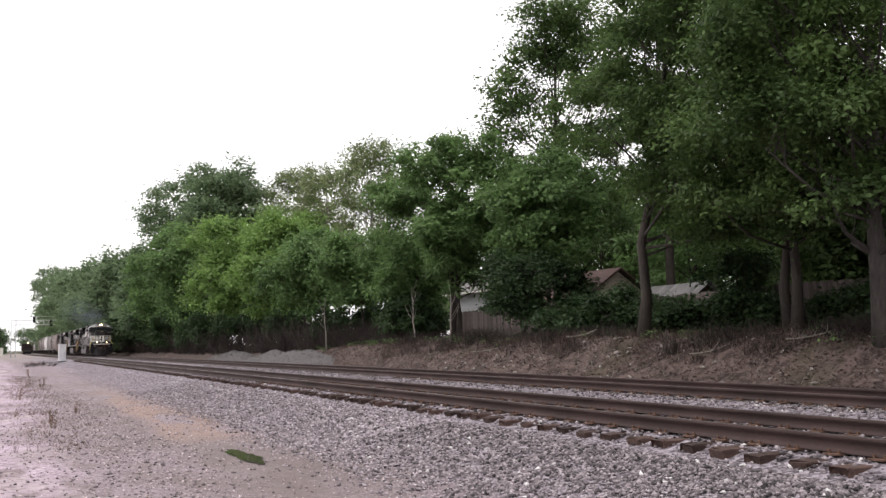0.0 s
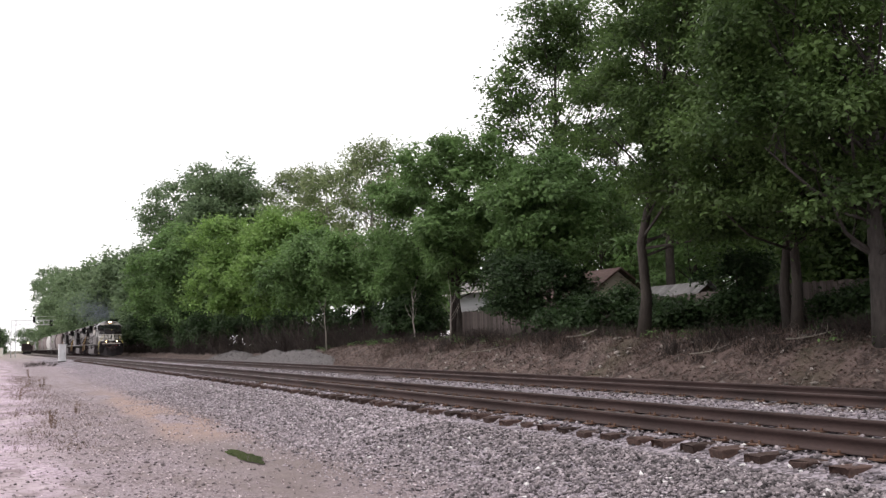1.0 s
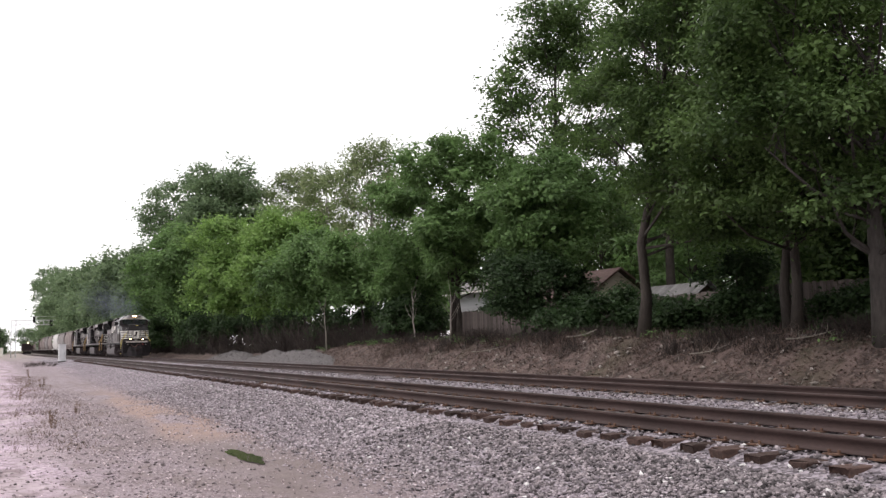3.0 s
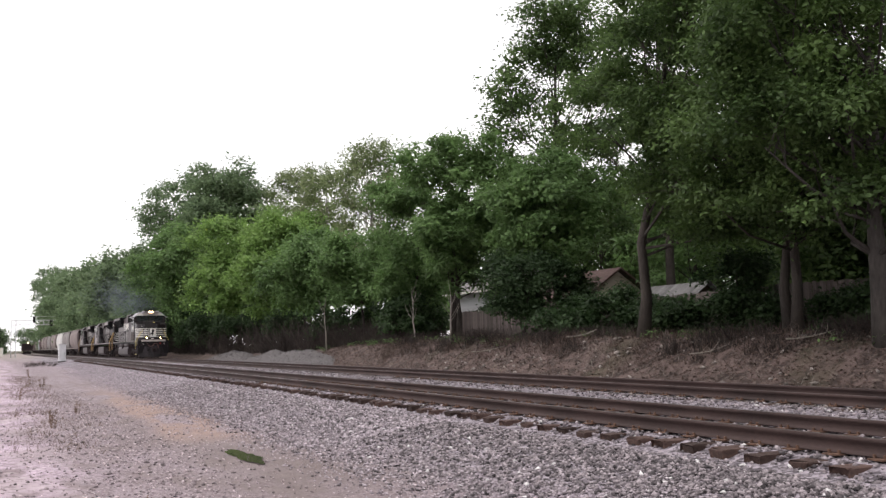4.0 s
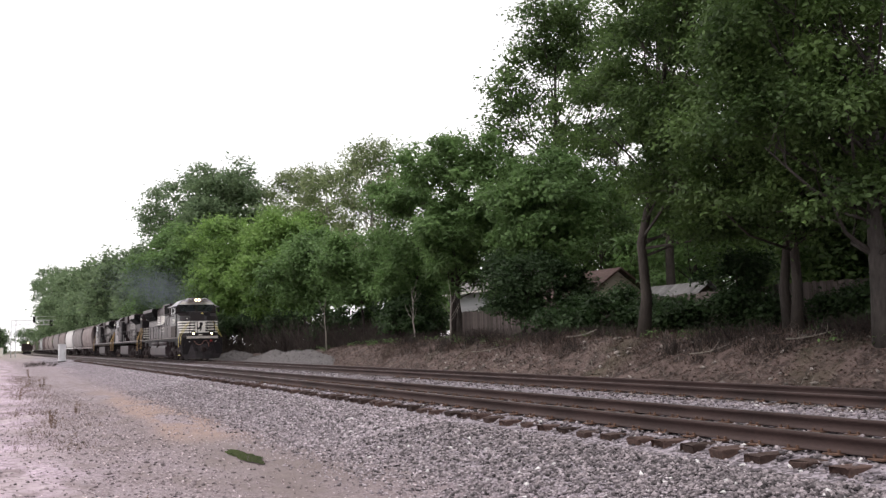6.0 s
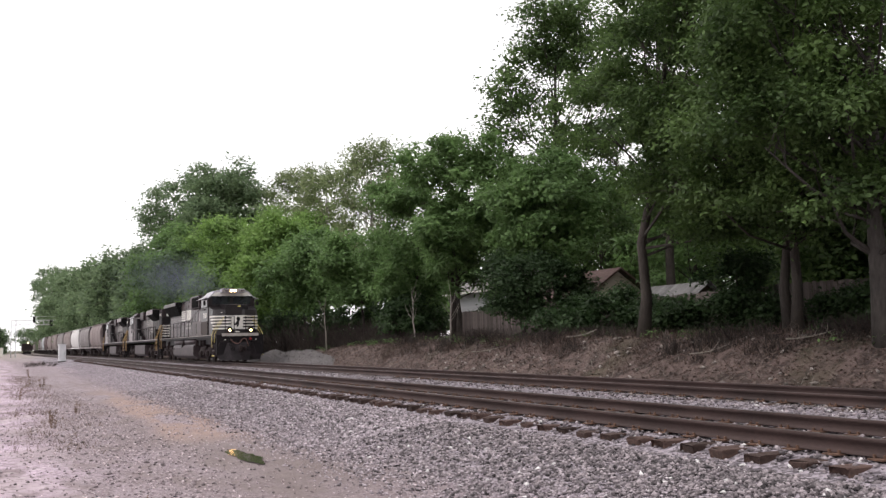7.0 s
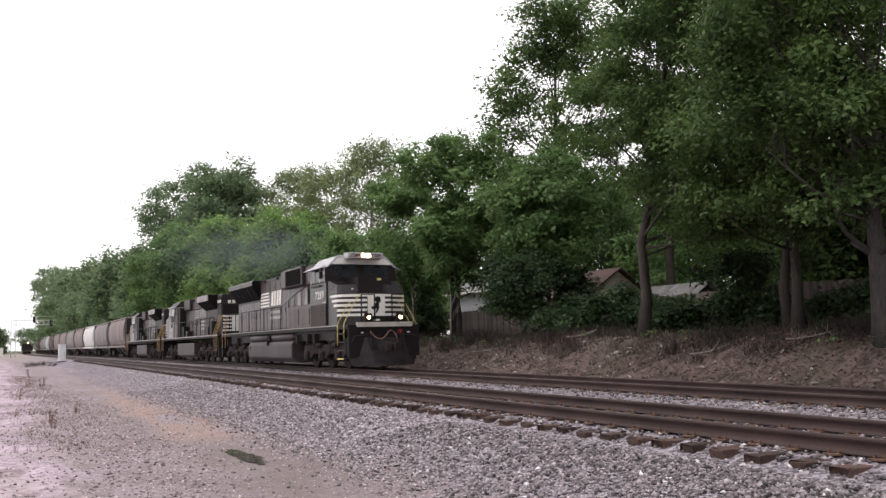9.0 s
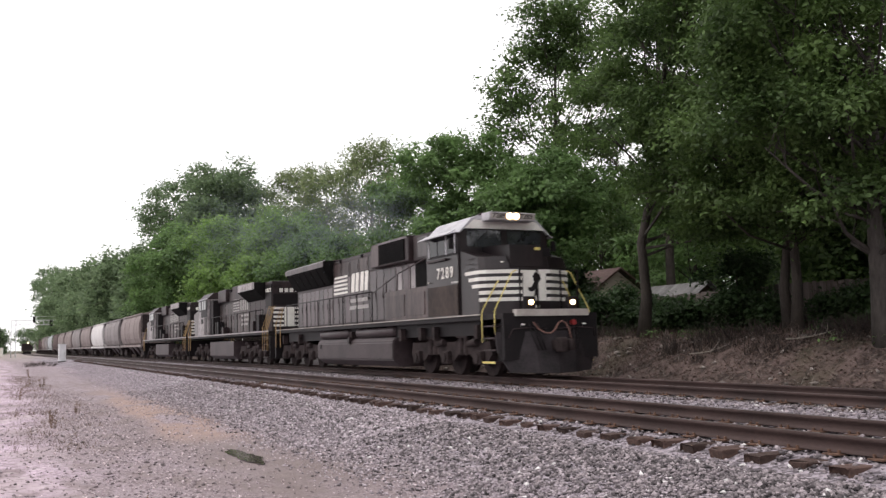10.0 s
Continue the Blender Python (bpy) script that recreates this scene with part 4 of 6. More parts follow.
def signal_bridge(x):
    y0 = near_y(x) - 4.4
    root = thing("signal_bridge", pose(x, y0, -0.6), "pale metal cantilever signal bridge over the track", "signal bridge")
    for dx in (-0.5, 0.5):
        for dy in (-0.5, 0.5):
            bar(root, "mast_leg", [(dx, dy, 0), (dx, dy, 9.0)], 0.09, CASE_GREY, sides=6)
    for k in range(9):
        for a, b in (((-0.5, -0.5), (0.5, -0.5)), ((0.5, -0.5), (0.5, 0.5)), ((0.5, 0.5), (-0.5, 0.5))):
            bar(root, "lattice_bar", [(*a, k), (*b, k + 1)], 0.045, CASE_GREY, sides=5)
    for z in (7.7, 8.8):
        for dx in (-0.4, 0.4):
            bar(root, "arm_chord", [(dx, -0.5, z), (dx, 9.2, z)], 0.08, CASE_GREY, sides=6)
    for k in range(9):
        bar(root, "lattice_bar", [(0.4, k, 7.7 if k % 2 else 8.8), (0.4, k + 1, 8.8 if k % 2 else 7.7)], 0.05, CASE_GREY, sides=5)
        bar(root, "lattice_bar", [(0.4, k + 0.5, 7.7), (0.4, k + 0.5, 8.8)], 0.045, CASE_GREY, sides=5)
    for y, z in ((4.4, 8.2), (8.2, 7.3)):
        bm = bmesh.new()
        box(bm, 0.5, 0.75, y - 0.28, y + 0.28, z, z + 1.5, 0.1)
        head = part("signal_head", bm, BLACK, root, "black signal head")
        for k in range(3):
            bm = bmesh.new()
            disc(bm, 0.75, y, z + 0.3 + 0.45 * k, 0.12, 0.12, "x", 10)
            part("signal_lens", bm, GLASS, head)
    bar(root, "hand_rail", [(0.4, -0.5, 9.7), (0.4, 9.2, 9.7)], 0.03, CASE_GREY, sides=5)


signal_bridge(-240.0)


# far dark mass with a bright spot; gondola form and lamp are assumed
def waiting_car(x):
    root = thing("gondola_car", pose(x, near_y(x), 0, 0, 0, heading(x)), "dark mass standing on the near track, given a gondola's form", "gondola car")
    plate(root, "body", (-7, 0, -1.5, 1.5, 0.9, 3.1), BLACK_DUSTY, bevel=0.05)
    for k in range(5):
        plate(root, "end_rib", (0.0, 0.08, -1.4, 1.4, 1.1 + 0.45 * k, 1.2 + 0.45 * k), BLACK_DUSTY)
    for xx in (-1.5, -5.5):
        plate(root, "truck", (xx - 1.2, xx + 1.2, -1.1, 1.1, 0.0, 0.8), BLACK)
    bm = bmesh.new()
    disc(bm, 0.08, 0.2, 3.2, 0.12, 0.1, "x", 12)
    part("marker_lamp", bm, LAMP, root, "glowing disc for the small bright spot")


waiting_car(-300.0)


# ---- puddle and weeds on the lot ----
def puddle():
    n = 48
    verts = [(0, 0, 0)]
    for k in range(n):
        a = 2 * math.pi * k / n
        r = 1 + 0.35 * noise.noise((math.cos(a) * 1.6, math.sin(a) * 1.6, 4)) + 0.3 * noise.noise((math.cos(a) * 5, math.sin(a) * 5, 9))
        verts.append((math.cos(a) * 0.95 * r, math.sin(a) * 0.17 * r + 0.03 * math.cos(a), 0))
    bm = bmesh.new()
    vs = [bm.verts.new(v) for v in verts]
    for k in range(n):
        bm.faces.new((vs[0], vs[1 + k], vs[1 + (k + 1) % n]))
    ob = new("puddle", finish(bm, "puddle", WATER))
    ob.location = (PUDDLE[0], PUDDLE[1], max(ground_z(PUDDLE[0] + u, PUDDLE[1] + v) for u in (-0.8, 0, 0.8) for v in (-0.15, 0, 0.15)) + 0.004)
    tagged(ob, "shallow muddy puddle reflecting the trees", "puddle", kind="structure")


puddle()


def weed(x, y, h, n, seed):
    rr = random.Random(seed)
    root = thing("dry_weed", Matrix.Translation((x, y, ground_z(x, y) - 0.01)), "dry brown weed stalks standing in the gravel", "weed", "dry weeds")
    for k in range(n):
        a = rr.uniform(0, 6.28)
        hh = h * rr.uniform(0.5, 1)
        e = Vector((math.cos(a) * 0.3 * hh, math.sin(a) * 0.3 * hh, hh))
        f = Vector((math.cos(a) * 0.05, math.sin(a) * 0.05, 0))
        bm = bmesh.new()
        tube(bm, [f, f.lerp(e, 0.5) + Vector((rr.uniform(-0.04, 0.04), rr.uniform(-0.04, 0.04), 0)), e], [0.006, 0.005, 0.003], 4)
        for j in range(9):
            q = f.lerp(e, rr.uniform(0.35, 1))
            d = Vector((rr.uniform(-1, 1), rr.uniform(-1, 1), rr.uniform(0, 1))) * 0.11 * hh
            tube(bm, [q, q + d], [0.004, 0.008], 4)
        part("stalk", bm, WEED, root)


for i, (x, y, h, n) in enumerate(((-20.6, 0.78, 0.42, 6), (-41.0, 1.12, 0.5, 7), (-43.5, 0.6, 0.42, 5), (-9.6, 1.25, 0.16, 3), (-60, 0.9, 0.55, 6), (-32, 0.2, 0.4, 5), (-25.0, 1.5, 0.3, 5))):
    weed(x, y, h, n, 20 + i)
brush("dry_grass", "short dead brown grass along the lot's edge", spread(420, -62, -15, -8.6, -6.2, 35, 0.9, -7.4), 0.16, 8, WEED, 36, 1.0, 0.004, "grass")
brush("dry_grass", "dark dead growth round the relay case", [(x, y, ground_z(x, y)) for x, y, _ in spread(60, -122, -98, -6.4, -3.0, 39)], 0.45, 10, TWIG_DARK, 40, 1.6, 0.012, "grass")
stones("lot_gravel", "loose pale gravel scattered over the lot", spread(9500, -30, -6, -9.8, -3.0, 31, 1.3), (0.010, 0.042), LOT_STONE, 32)
stones("lot_gravel", "dark coarse stones dumped in the dirt strip", spread(520, -18, -10.5, -7.4, -5.2, 37, 1.0, -6.4), (0.015, 0.05), LOT_STONE, 38)
stones("lot_gravel", "coarse grey gravel strip across the lot", spread(2200, -38, -10, -8.3, -5.4, 33, 1.2, -6.9), (0.015, 0.055), LOT_STONE, 34)


# ---- ballast stones ----
stones("ballast", "coarse grey ballast stones on the shoulder", spread(38000, -36, -4.5, -4.6, -1.2, 41, 1.7, -1.8), (0.022, 0.062), STONE, 42, "ballast")
stones("ballast", "coarse grey ballast stones further down the line", spread(13000, -90, -14, -4.4, -1.2, 43, 1.6, -1.9), (0.035, 0.07), STONE_DUST, 44, "ballast")
stones("ballast", "fine dusty ballast at the foot of the shoulder", spread(20000, -70, -7, -5.0, -2.2, 51, 1.6, -3.4), (0.016, 0.046), STONE_DUST, 52, "ballast")
stones("ballast", "ballast stones between and around the rails", spread(17000, -60, -4.5, -1.25, SPACING - 1.1, 45, 1.7), (0.03, 0.075), STONE, 46, "ballast")
stones("ballast", "scattered white quartz stones in the ballast", spread(1300, -40, -4.5, -3.8, SPACING + 2.0, 49, 1.5), (0.03, 0.07), ROCK_WHITE, 50, "ballast")
stones("ballast", "dusty ballast stones on the far track bed", spread(9000, -60, -7, SPACING - 1.1, SPACING + 2.8, 47, 1.5), (0.03, 0.07), STONE_BROWN, 48, "ballast")


# ---- ties and tie plates, piece by piece ----
def build_ties():
    rr = random.Random(7)
    shapes = []
    for k in range(5):
        bm = bmesh.new()
        box(bm, -0.115, 0.115, -1.32, 1.32, -0.19, 0.0, 0.012)
        for v in bm.verts:
            v.co += Vector((rr.uniform(-0.012, 0.012), rr.uniform(-0.05, 0.05), rr.uniform(-0.014, 0.006)))
        shapes.append(finish(bm, "tie", TIE))
    bm = bmesh.new()
    box(bm, -0.09, 0.09, -0.17, 0.17, 0.0, 0.014)
    for dx in (-0.06, 0.06):
        for dy in (-0.10, 0.10):
            box(bm, dx - 0.012, dx + 0.012, dy - 0.012, dy + 0.012, 0.0, 0.05)
    plate_mesh = finish(bm, "tie_plate", STEEL_RUST)
    for root, off in zip(TRACKS, (0.0, SPACING)):
        for i in range(200):
            x = -3.5 - 0.53 * i
            y = near_y(x) + off
            ob = new("tie", shapes[i % 5])
            ob.parent = root
            ob.matrix_local = pose(x + rr.uniform(-0.03, 0.03), y + rr.uniform(-0.06, 0.04), -0.19 + rr.uniform(-0.03, 0.0), rr.uniform(-0.4, 0.4), 0, heading(x) + rr.uniform(-1.5, 1.5))
            if x > -30:
                for s in (-0.753, 0.753):
                    p = new("tie_plate", plate_mesh)
                    p.parent = root
                    p.matrix_local = pose(x, y + s, -0.186, 0, 0, heading(x))


build_ties()


# ---- the train ----
def train_pose(x):
    return pose(x, far_y(x), 0, 0, 0, heading(x))


SPEED, START = 12.0, -142.63
MOVERS, AXLES = [], []


def wheelset_mesh(r, name):
    bm = bmesh.new()
    for s in (-1, 1):
        y = s * 0.753
        disc(bm, 0, y - s * 0.08, 0, r + 0.028, s * 0.03, "y", 28)
        disc(bm, 0, y - s * 0.05, 0, r, s * 0.11, "y", 28)
        disc(bm, 0, y + s * 0.06, 0, r * 0.3, s * 0.07, "y", 12)
        for k in range(4):
            a = k * math.pi / 2
            disc(bm, math.cos(a) * r * 0.62, y + s * 0.055, math.sin(a) * r * 0.62, r * 0.1, s * 0.012, "y", 8)
    tube(bm, [(0, -0.9, 0), (0, 0.9, 0)], 0.09, 10)
    return finish(bm, name, TRUCK)


LOCO_WHEEL, CAR_WHEEL = wheelset_mesh(0.53, "wheelset"), wheelset_mesh(0.457, "wheelset")


def axle(parent, x, r, mesh, spin=True):
    ob = new("wheelset", mesh)
    ob.parent = parent
    ob.matrix_local = Matrix.Translation((x, 0, r))
    if spin:
        AXLES.append((ob, x, r))
    return ob


def loco_truck(parent, xc, axles=(2.1, 0.0, -2.1), spin=True):
    bm = bmesh.new()
    box(bm, -2.3, 2.3, -0.55, 0.55, 0.62, 0.95, 0.05)
    truck = part("truck", bm, TRUCK, parent, "dusty grey three-axle truck")
    truck.matrix_local = Matrix.Translation((xc, 0, 0))
    for s in (-1, 1):
        bm = bmesh.new()
        y0, y1 = s * 0.98, s * 1.16
        outline = [(-2.75, 0.62), (-2.62, 0.98), (-1.3, 0.98), (-1.05, 0.86), (-0.75, 0.98), (0.75, 0.98), (1.05, 0.86), (1.3, 0.98), (2.62, 0.98), (2.75, 0.62),
                   (2.5, 0.42), (1.7, 0.42), (1.45, 0.62), (0.65, 0.62), (0.4, 0.42), (-0.4, 0.42), (-0.65, 0.62), (-1.45, 0.62), (-1.7, 0.42), (-2.5, 0.42)]
        prism(bm, outline, "y", min(y0, y1), max(y0, y1))
        part("side_frame", bm, TRUCK, truck)
        for ax in axles:
            bm = bmesh.new()
            box(bm, ax - 0.22, ax + 0.22, s * 1.1, s * 1.30, 0.34, 0.72, 0.04)
            disc(bm, ax, s * 1.28, 0.53, 0.14, s * 0.06, "y", 12)
            part("journal_box", bm, TRUCK, truck)
        for ax in (1.05, -1.05):
            bm = bmesh.new()
            for k in (-0.17, 0.17):
                tube(bm, [(ax + k, s * 1.12, 0.6), (ax + k, s * 1.12, 1.12)], 0.11, 10)
            box(bm, ax - 0.34, ax + 0.34, s * 1.0, s * 1.24, 1.10, 1.17)
            part("spring_nest", bm, TRUCK, truck)
            bm = bmesh.new()
            tube(bm, [(ax + 0.45, s * 1.22, 0.92), (ax + 0.95, s * 1.22, 0.98)], 0.1, 10)
            part("brake_cylinder", bm, TRUCK, truck)
    for ax in axles:
        axle(truck, ax, 0.53, LOCO_WHEEL, spin)
    return truck


def side_rail(parent, x0, x1, y, z0, z1, pitch, m):
    n = max(2, round(abs(x1 - x0) / pitch) + 1)
    bm = bmesh.new()
    tube(bm, [(0, 0, z0), (0, 0, z1)], 0.022, 6)
    me = finish(bm, "handrail_post", m)
    for i in range(n):
        ob = new("handrail_post", me)
        ob.parent = parent
        ob.location = (x0 + (x1 - x0) * i / (n - 1), y, 0)
    bar(parent, "handrail", [(x0, y, z1), (x1, y, z1)], 0.024, m)


def stripe_block(parent, name, x0, x1, y, z0, z1, rows, m, slant=0.0):
    h = (z1 - z0) / (2 * rows - 1)
    for i in range(rows):
        bm = bmesh.new()
        za = z0 + 2 * i * h
        s = slant * i / rows
        prism(bm, [(x0 + s, za), (x1, za), (x1, za + h), (x0 + s + 0.05, za + h)], "y", y - 0.012, y)
        part(name, bm, m, parent)


def louvres(parent, x0, x1, y, z0, z1, n, m):
    bm = bmesh.new()
    for i in range(n):
        z = z0 + (z1 - z0) * (i + 0.5) / n
        box(bm, x0, x1, y - 0.02, y + 0.02, z - (z1 - z0) / n * 0.25, z + (z1 - z0) / n * 0.25)
    part("grille", bm, m, parent)


def hood_doors(parent, x0, x1, n, y, z0, z1, m):
    w = (x1 - x0) / n
    bm = bmesh.new()
    box(bm, -w / 2 + 0.025, w / 2 - 0.025, -0.018, 0.018, z0, z1, 0.008)
    box(bm, w / 2 - 0.13, w / 2 - 0.10, -0.035 if y < 0 else 0.0, 0.0 if y < 0 else 0.035, (z0 + z1) / 2 - 0.12, (z0 + z1) / 2 + 0.12)
    for zz in (z0 + 0.2, z1 - 0.2):
        box(bm, -w / 2 + 0.01, -w / 2 + 0.09, -0.03 if y < 0 else 0.0, 0.0 if y < 0 else 0.03, zz - 0.05, zz + 0.05)
    me = finish(bm, "hood_door", m)
    for i in range(n):
        ob = new("hood_door", me)
        ob.parent = parent
        ob.location = (x0 + w * (i + 0.5), y, 0)


NOSE_PLAN = [(-0.55, -1.45), (0.50, -1.43), (0.68, -1.30), (1.05, -0.50), (1.05, 0.50), (0.68, 1.30), (0.50, 1.43), (-0.55, 1.45)]


def nose_band(parent, z0, z1, start, stop, m, name, out=0.012):
    """A painted band that follows the nose from one outline point to another."""
    pts = [Vector((x, y, 0)) for x, y in NOSE_PLAN]
    run = []
    for k in range(int(start), int(stop) + 1):
        run.append(pts[k])
    if start % 1:
        run[0] = pts[int(start)].lerp(pts[int(start) + 1], start % 1)
    if stop % 1:
        run.append(pts[int(stop)].lerp(pts[int(stop) + 1], stop % 1))
    bm = bmesh.new()
    rows = []
    for p in run:
        q = Vector((p.x - 0.2, p.y * 0.98, 0))
        o = (p - q).normalized() * out + Vector((0, 0.006 * (1 if p.y > 0 else -1), 0))
        a = p + o
        b = p - (p - q).normalized() * 0.03
        rows.append([bm.verts.new((a.x, a.y, z0)), bm.verts.new((a.x, a.y, z1)), bm.verts.new((b.x, b.y, z1)), bm.verts.new((b.x, b.y, z0))])
    for r0, r1 in zip(rows, rows[1:]):
        for k in range(4):
            bm.faces.new((r0[k], r0[(k + 1) % 4], r1[(k + 1) % 4], r1[k]))
    bm.faces.new(rows[0])
    bm.faces.new(rows[-1][::-1])
    part(name, bm, m, parent)


def lead_locomotive():
    root = thing("lead_locomotive", train_pose(START), "black diesel locomotive with white nose stripes and lit headlights", "locomotive", "locomotives of the train")
    plate(root, "platform", (-20.6, 1.85, -1.47, 1.47, 1.56, 1.70), BLACK)
    for s in (-1, 1):
        plate(root, "walkway_edge", (-20.4, 0.6, s * 1.49 - 0.02, s * 1.49 + 0.02, 1.69, 1.722), SILL, "pale dusty walkway edge")
        plate(root, "frame_sill", (-19.0, 0.2, s * 1.15 - 0.1, s * 1.15 + 0.1, 1.15, 1.56), BLACK)
    # long hood
    bm = bmesh.new()
    box(bm, -18.6, -2.8, -0.95, 0.95, 1.70, 4.36, 0.07)
    hood = part("hood", bm, BLACK_DUSTY, root, "dusty dark grey engine hood")
    for s in (-1, 1):
        hood_doors(hood, -18.3, -13.4, 8, s * 0.955, 1.82, 3.30, GREY_DUST_GLINT)
        hood_doors(hood, -13.3, -4.9, 12, s * 0.955, 1.82, 3.62, GREY_DUST_GLINT)
        hood_doors(hood, -13.3, -8.2, 5, s * 0.955, 3.68, 4.22, HOOD_BROWN)
        # equipment cabinet on the walkway and the recess behind the cab
        plate(root, "side_cabinet", (-6.4, -2.85, s * 1.44, s * 0.9, 1.72, 2.72), HOOD_BROWN, bevel=0.03)
        plate(root, "cabinet_door", (-6.1, -4.7, s * 1.462, s * 1.435, 1.85, 2.55), HOOD_BROWN)
        plate(root, "cabinet_door", (-4.6, -3.1, s * 1.462, s * 1.435, 1.85, 2.55), HOOD_BROWN)
        # solid plate: the recess's shade is painted as black
        plate(root, "filter_door", (-4.75, -3.2, s * 1.02, s * 0.94, 2.75, 3.62), GRILLE, "solid black plate painted for the dark recess")
        # every second door is pale: reflected streaks put into the paint
        for k in range(4):
            plate(root, "equipment_door", (-7.0 + k * 0.56, -6.52 + k * 0.56, s * 0.985, s * 0.95, 2.76, 3.58), WING if k % 2 else GREY_DUST_GLINT, "equipment door painted pale as a reflected streak" if k % 2 else "")
        bar(root, "handrail", [(-7.6, s * 1.45, 2.75), (-5.2, s * 1.42, 3.28), (-2.85, s * 1.5, 3.55)], 0.022, BLACK_DUSTY)
        for x in (-6.3, -5.3, -4.2):
            bar(root, "handrail_post", [(x, s * 1.44, 2.7), (x, s * 1.43, 3.1 + (x + 6.3) * 0.15)], 0.018, BLACK_DUSTY)
        side_rail(root, -18.6, -7.6, s * 1.46, 1.72, 2.80, 1.55, BLACK)
    # radiator section with flared intakes
    bm = bmesh.new()
    prism(bm, [(-0.97, 3.42), (-1.44, 4.18), (-1.42, 4.36), (-1.30, 4.42), (1.30, 4.42), (1.42, 4.36), (1.44, 4.18), (0.97, 3.42)], "x", -18.75, -13.3)
    rad = part("radiator", bm, GRILLE, root, "flared black radiator housing")
    for s in (-1, 1):
        bm = bmesh.new()
        prism(bm, [(s * 1.45, 4.16), (s * 1.47, 4.36), (s * 1.31, 4.45), (s * 1.29, 4.43), (s * 1.44, 4.35), (s * 1.43, 4.17)], "x", -18.85, -13.2)
        part("radiator_visor", bm, GREY_DUST_GLINT, rad, "dusty grey upper lip")
        for k in range(6):
            xa = -18.6 + k * 0.88
            bm = bmesh.new()
            prism(bm, [(s * 1.03, 3.50), (s * 1.415, 4.12), (s * 1.43, 4.10), (s * 1.05, 3.48)], "x", xa + 0.04, xa + 0.84)
            part("intake_screen", bm, GRILLE, rad)
    for x in (-17.6, -15.9, -14.2):
        bm = bmesh.new()
        tube(bm, [(x, 0, 4.40), (x, 0, 4.52)], 0.72, 20)
        part("cooling_fan", bm, BLACK_DUSTY, rad)
    # dynamic brake and air intake boxes on the hood
    plate(root, "roof_hatch", (-13.2, -8.3, -0.7, 0.7, 4.34, 4.46), BLACK_DUSTY)
    bm = bmesh.new()
    tube(bm, [(-10.2, 0, 4.4), (-10.2, 0, 4.62)], 0.34, 14)
    part("exhaust_stack", bm, BLACK, root)
    bm = bmesh.new()
    box(bm, -8.1, -4.7, -1.28, 1.28, 3.66, 4.50, 0.04)
    dyn = part("brake_housing", bm, BLACK_DUSTY, root)
    for s in (-1, 1):
        plate(dyn, "housing_panel", (-8.05, -7.35, s * 1.30, s * 1.27, 3.70, 4.46), HOOD_BROWN, "sooty end panel")
        plate(dyn, "grille_back", (-7.28, -5.0, s * 1.295, s * 1.27, 3.72, 4.42), GRILLE)
        louvres(dyn, -7.25, -5.02, s * 1.30, 3.74, 4.40, 9, GRILLE)
        plate(dyn, "housing_frame", (-7.34, -4.75, s * 1.31, s * 1.27, 4.42, 4.49), GREY_DUST_GLINT)
    plate(root, "hood_front_box", (-4.6, -2.85, -1.15, 1.15, 3.62, 4.44), BLACK_DUSTY, bevel=0.04)
    for s in (-1, 1):
        plate(root, "hood_front_door", (-4.2, -3.4, s * 1.17, s * 1.145, 3.72, 4.36), GREY_DUST_GLINT)
        # emblem as plain shapes: striped block and two letters' blocks, with a bar of lettering under them
        stripe_block(root, "hood_emblem_stripe", -13.2, -11.5, s * 0.985 if s < 0 else 0.997, 2.98, 3.70, 5, WHITE, 0.1)
        for xa, xb in ((-11.1, -10.75), (-10.62, -10.30), (-10.1, -9.75), (-9.62, -9.3)):
            bm = bmesh.new()
            prism(bm, [(xa, 2.98), (xb, 2.98), (xb + 0.12, 3.70), (xa + 0.12, 3.70)], "y", s * 0.985 - 0.006, s * 0.985 + 0.006)
            part("hood_emblem_block", bm, WHITE, root)
        for k, (xa, xb) in enumerate(((-11.2, -9.3), (-11.3, -9.2))):
            za = 2.58 - k * 0.27
            plate(root, "lettering_bar", (xa, xb, s * 0.985 - 0.005, s * 0.985 + 0.005, za, za + 0.14), LETTER, "worn pale bar of lettering")
    # cab
    bm = bmesh.new()
    prism(bm, [(-1.5, 1.70), (-1.5, 4.10), (-1.06, 4.50), (1.06, 4.50), (1.5, 4.10), (1.5, 1.70)], "x", -2.82, -0.58)
    bmesh.ops.bevel(bm, geom=list(bm.edges), offset=0.04, segments=2, affect="EDGES")
    cab = part("cab", bm, CAB_BLACK, root, "black cab with white-edged roof")
    bm = bmesh.new()
    prism(bm, [(-1.52, 4.09), (-1.08, 4.53), (-0.9, 4.60), (0.9, 4.60), (1.08, 4.53), (1.52, 4.09), (1.46, 4.09), (1.02, 4.48), (-1.02, 4.48), (-1.46, 4.09)], "x", -2.85, -0.50)
    part("roof_cover", bm, ROOF_PALE_SHEEN, cab, "sloped cab roof, pale with the sky's reflection painted in")
    bm = bmesh.new()
    prism(bm, [(-1.33, 4.22), (-1.02, 4.47), (1.02, 4.47), (1.33, 4.22)], "x", -0.60, -0.50)
    part("roof_band", bm, WHITE, cab, "white band over the windshield")
    for s in (-1, 1):
        y = s * 1.51
        plate(cab, "window_frame", (-2.55, -0.70, y - 0.012, y + 0.012, 3.48, 4.10), BLACK)
        for xa, xb in ((-2.48, -1.95), (-1.88, -1.36), (-1.28, -0.78)):
            plate(cab, "side_window", (xa, xb, y - 0.02, y + 0.02, 3.54, 4.05), GLASS)
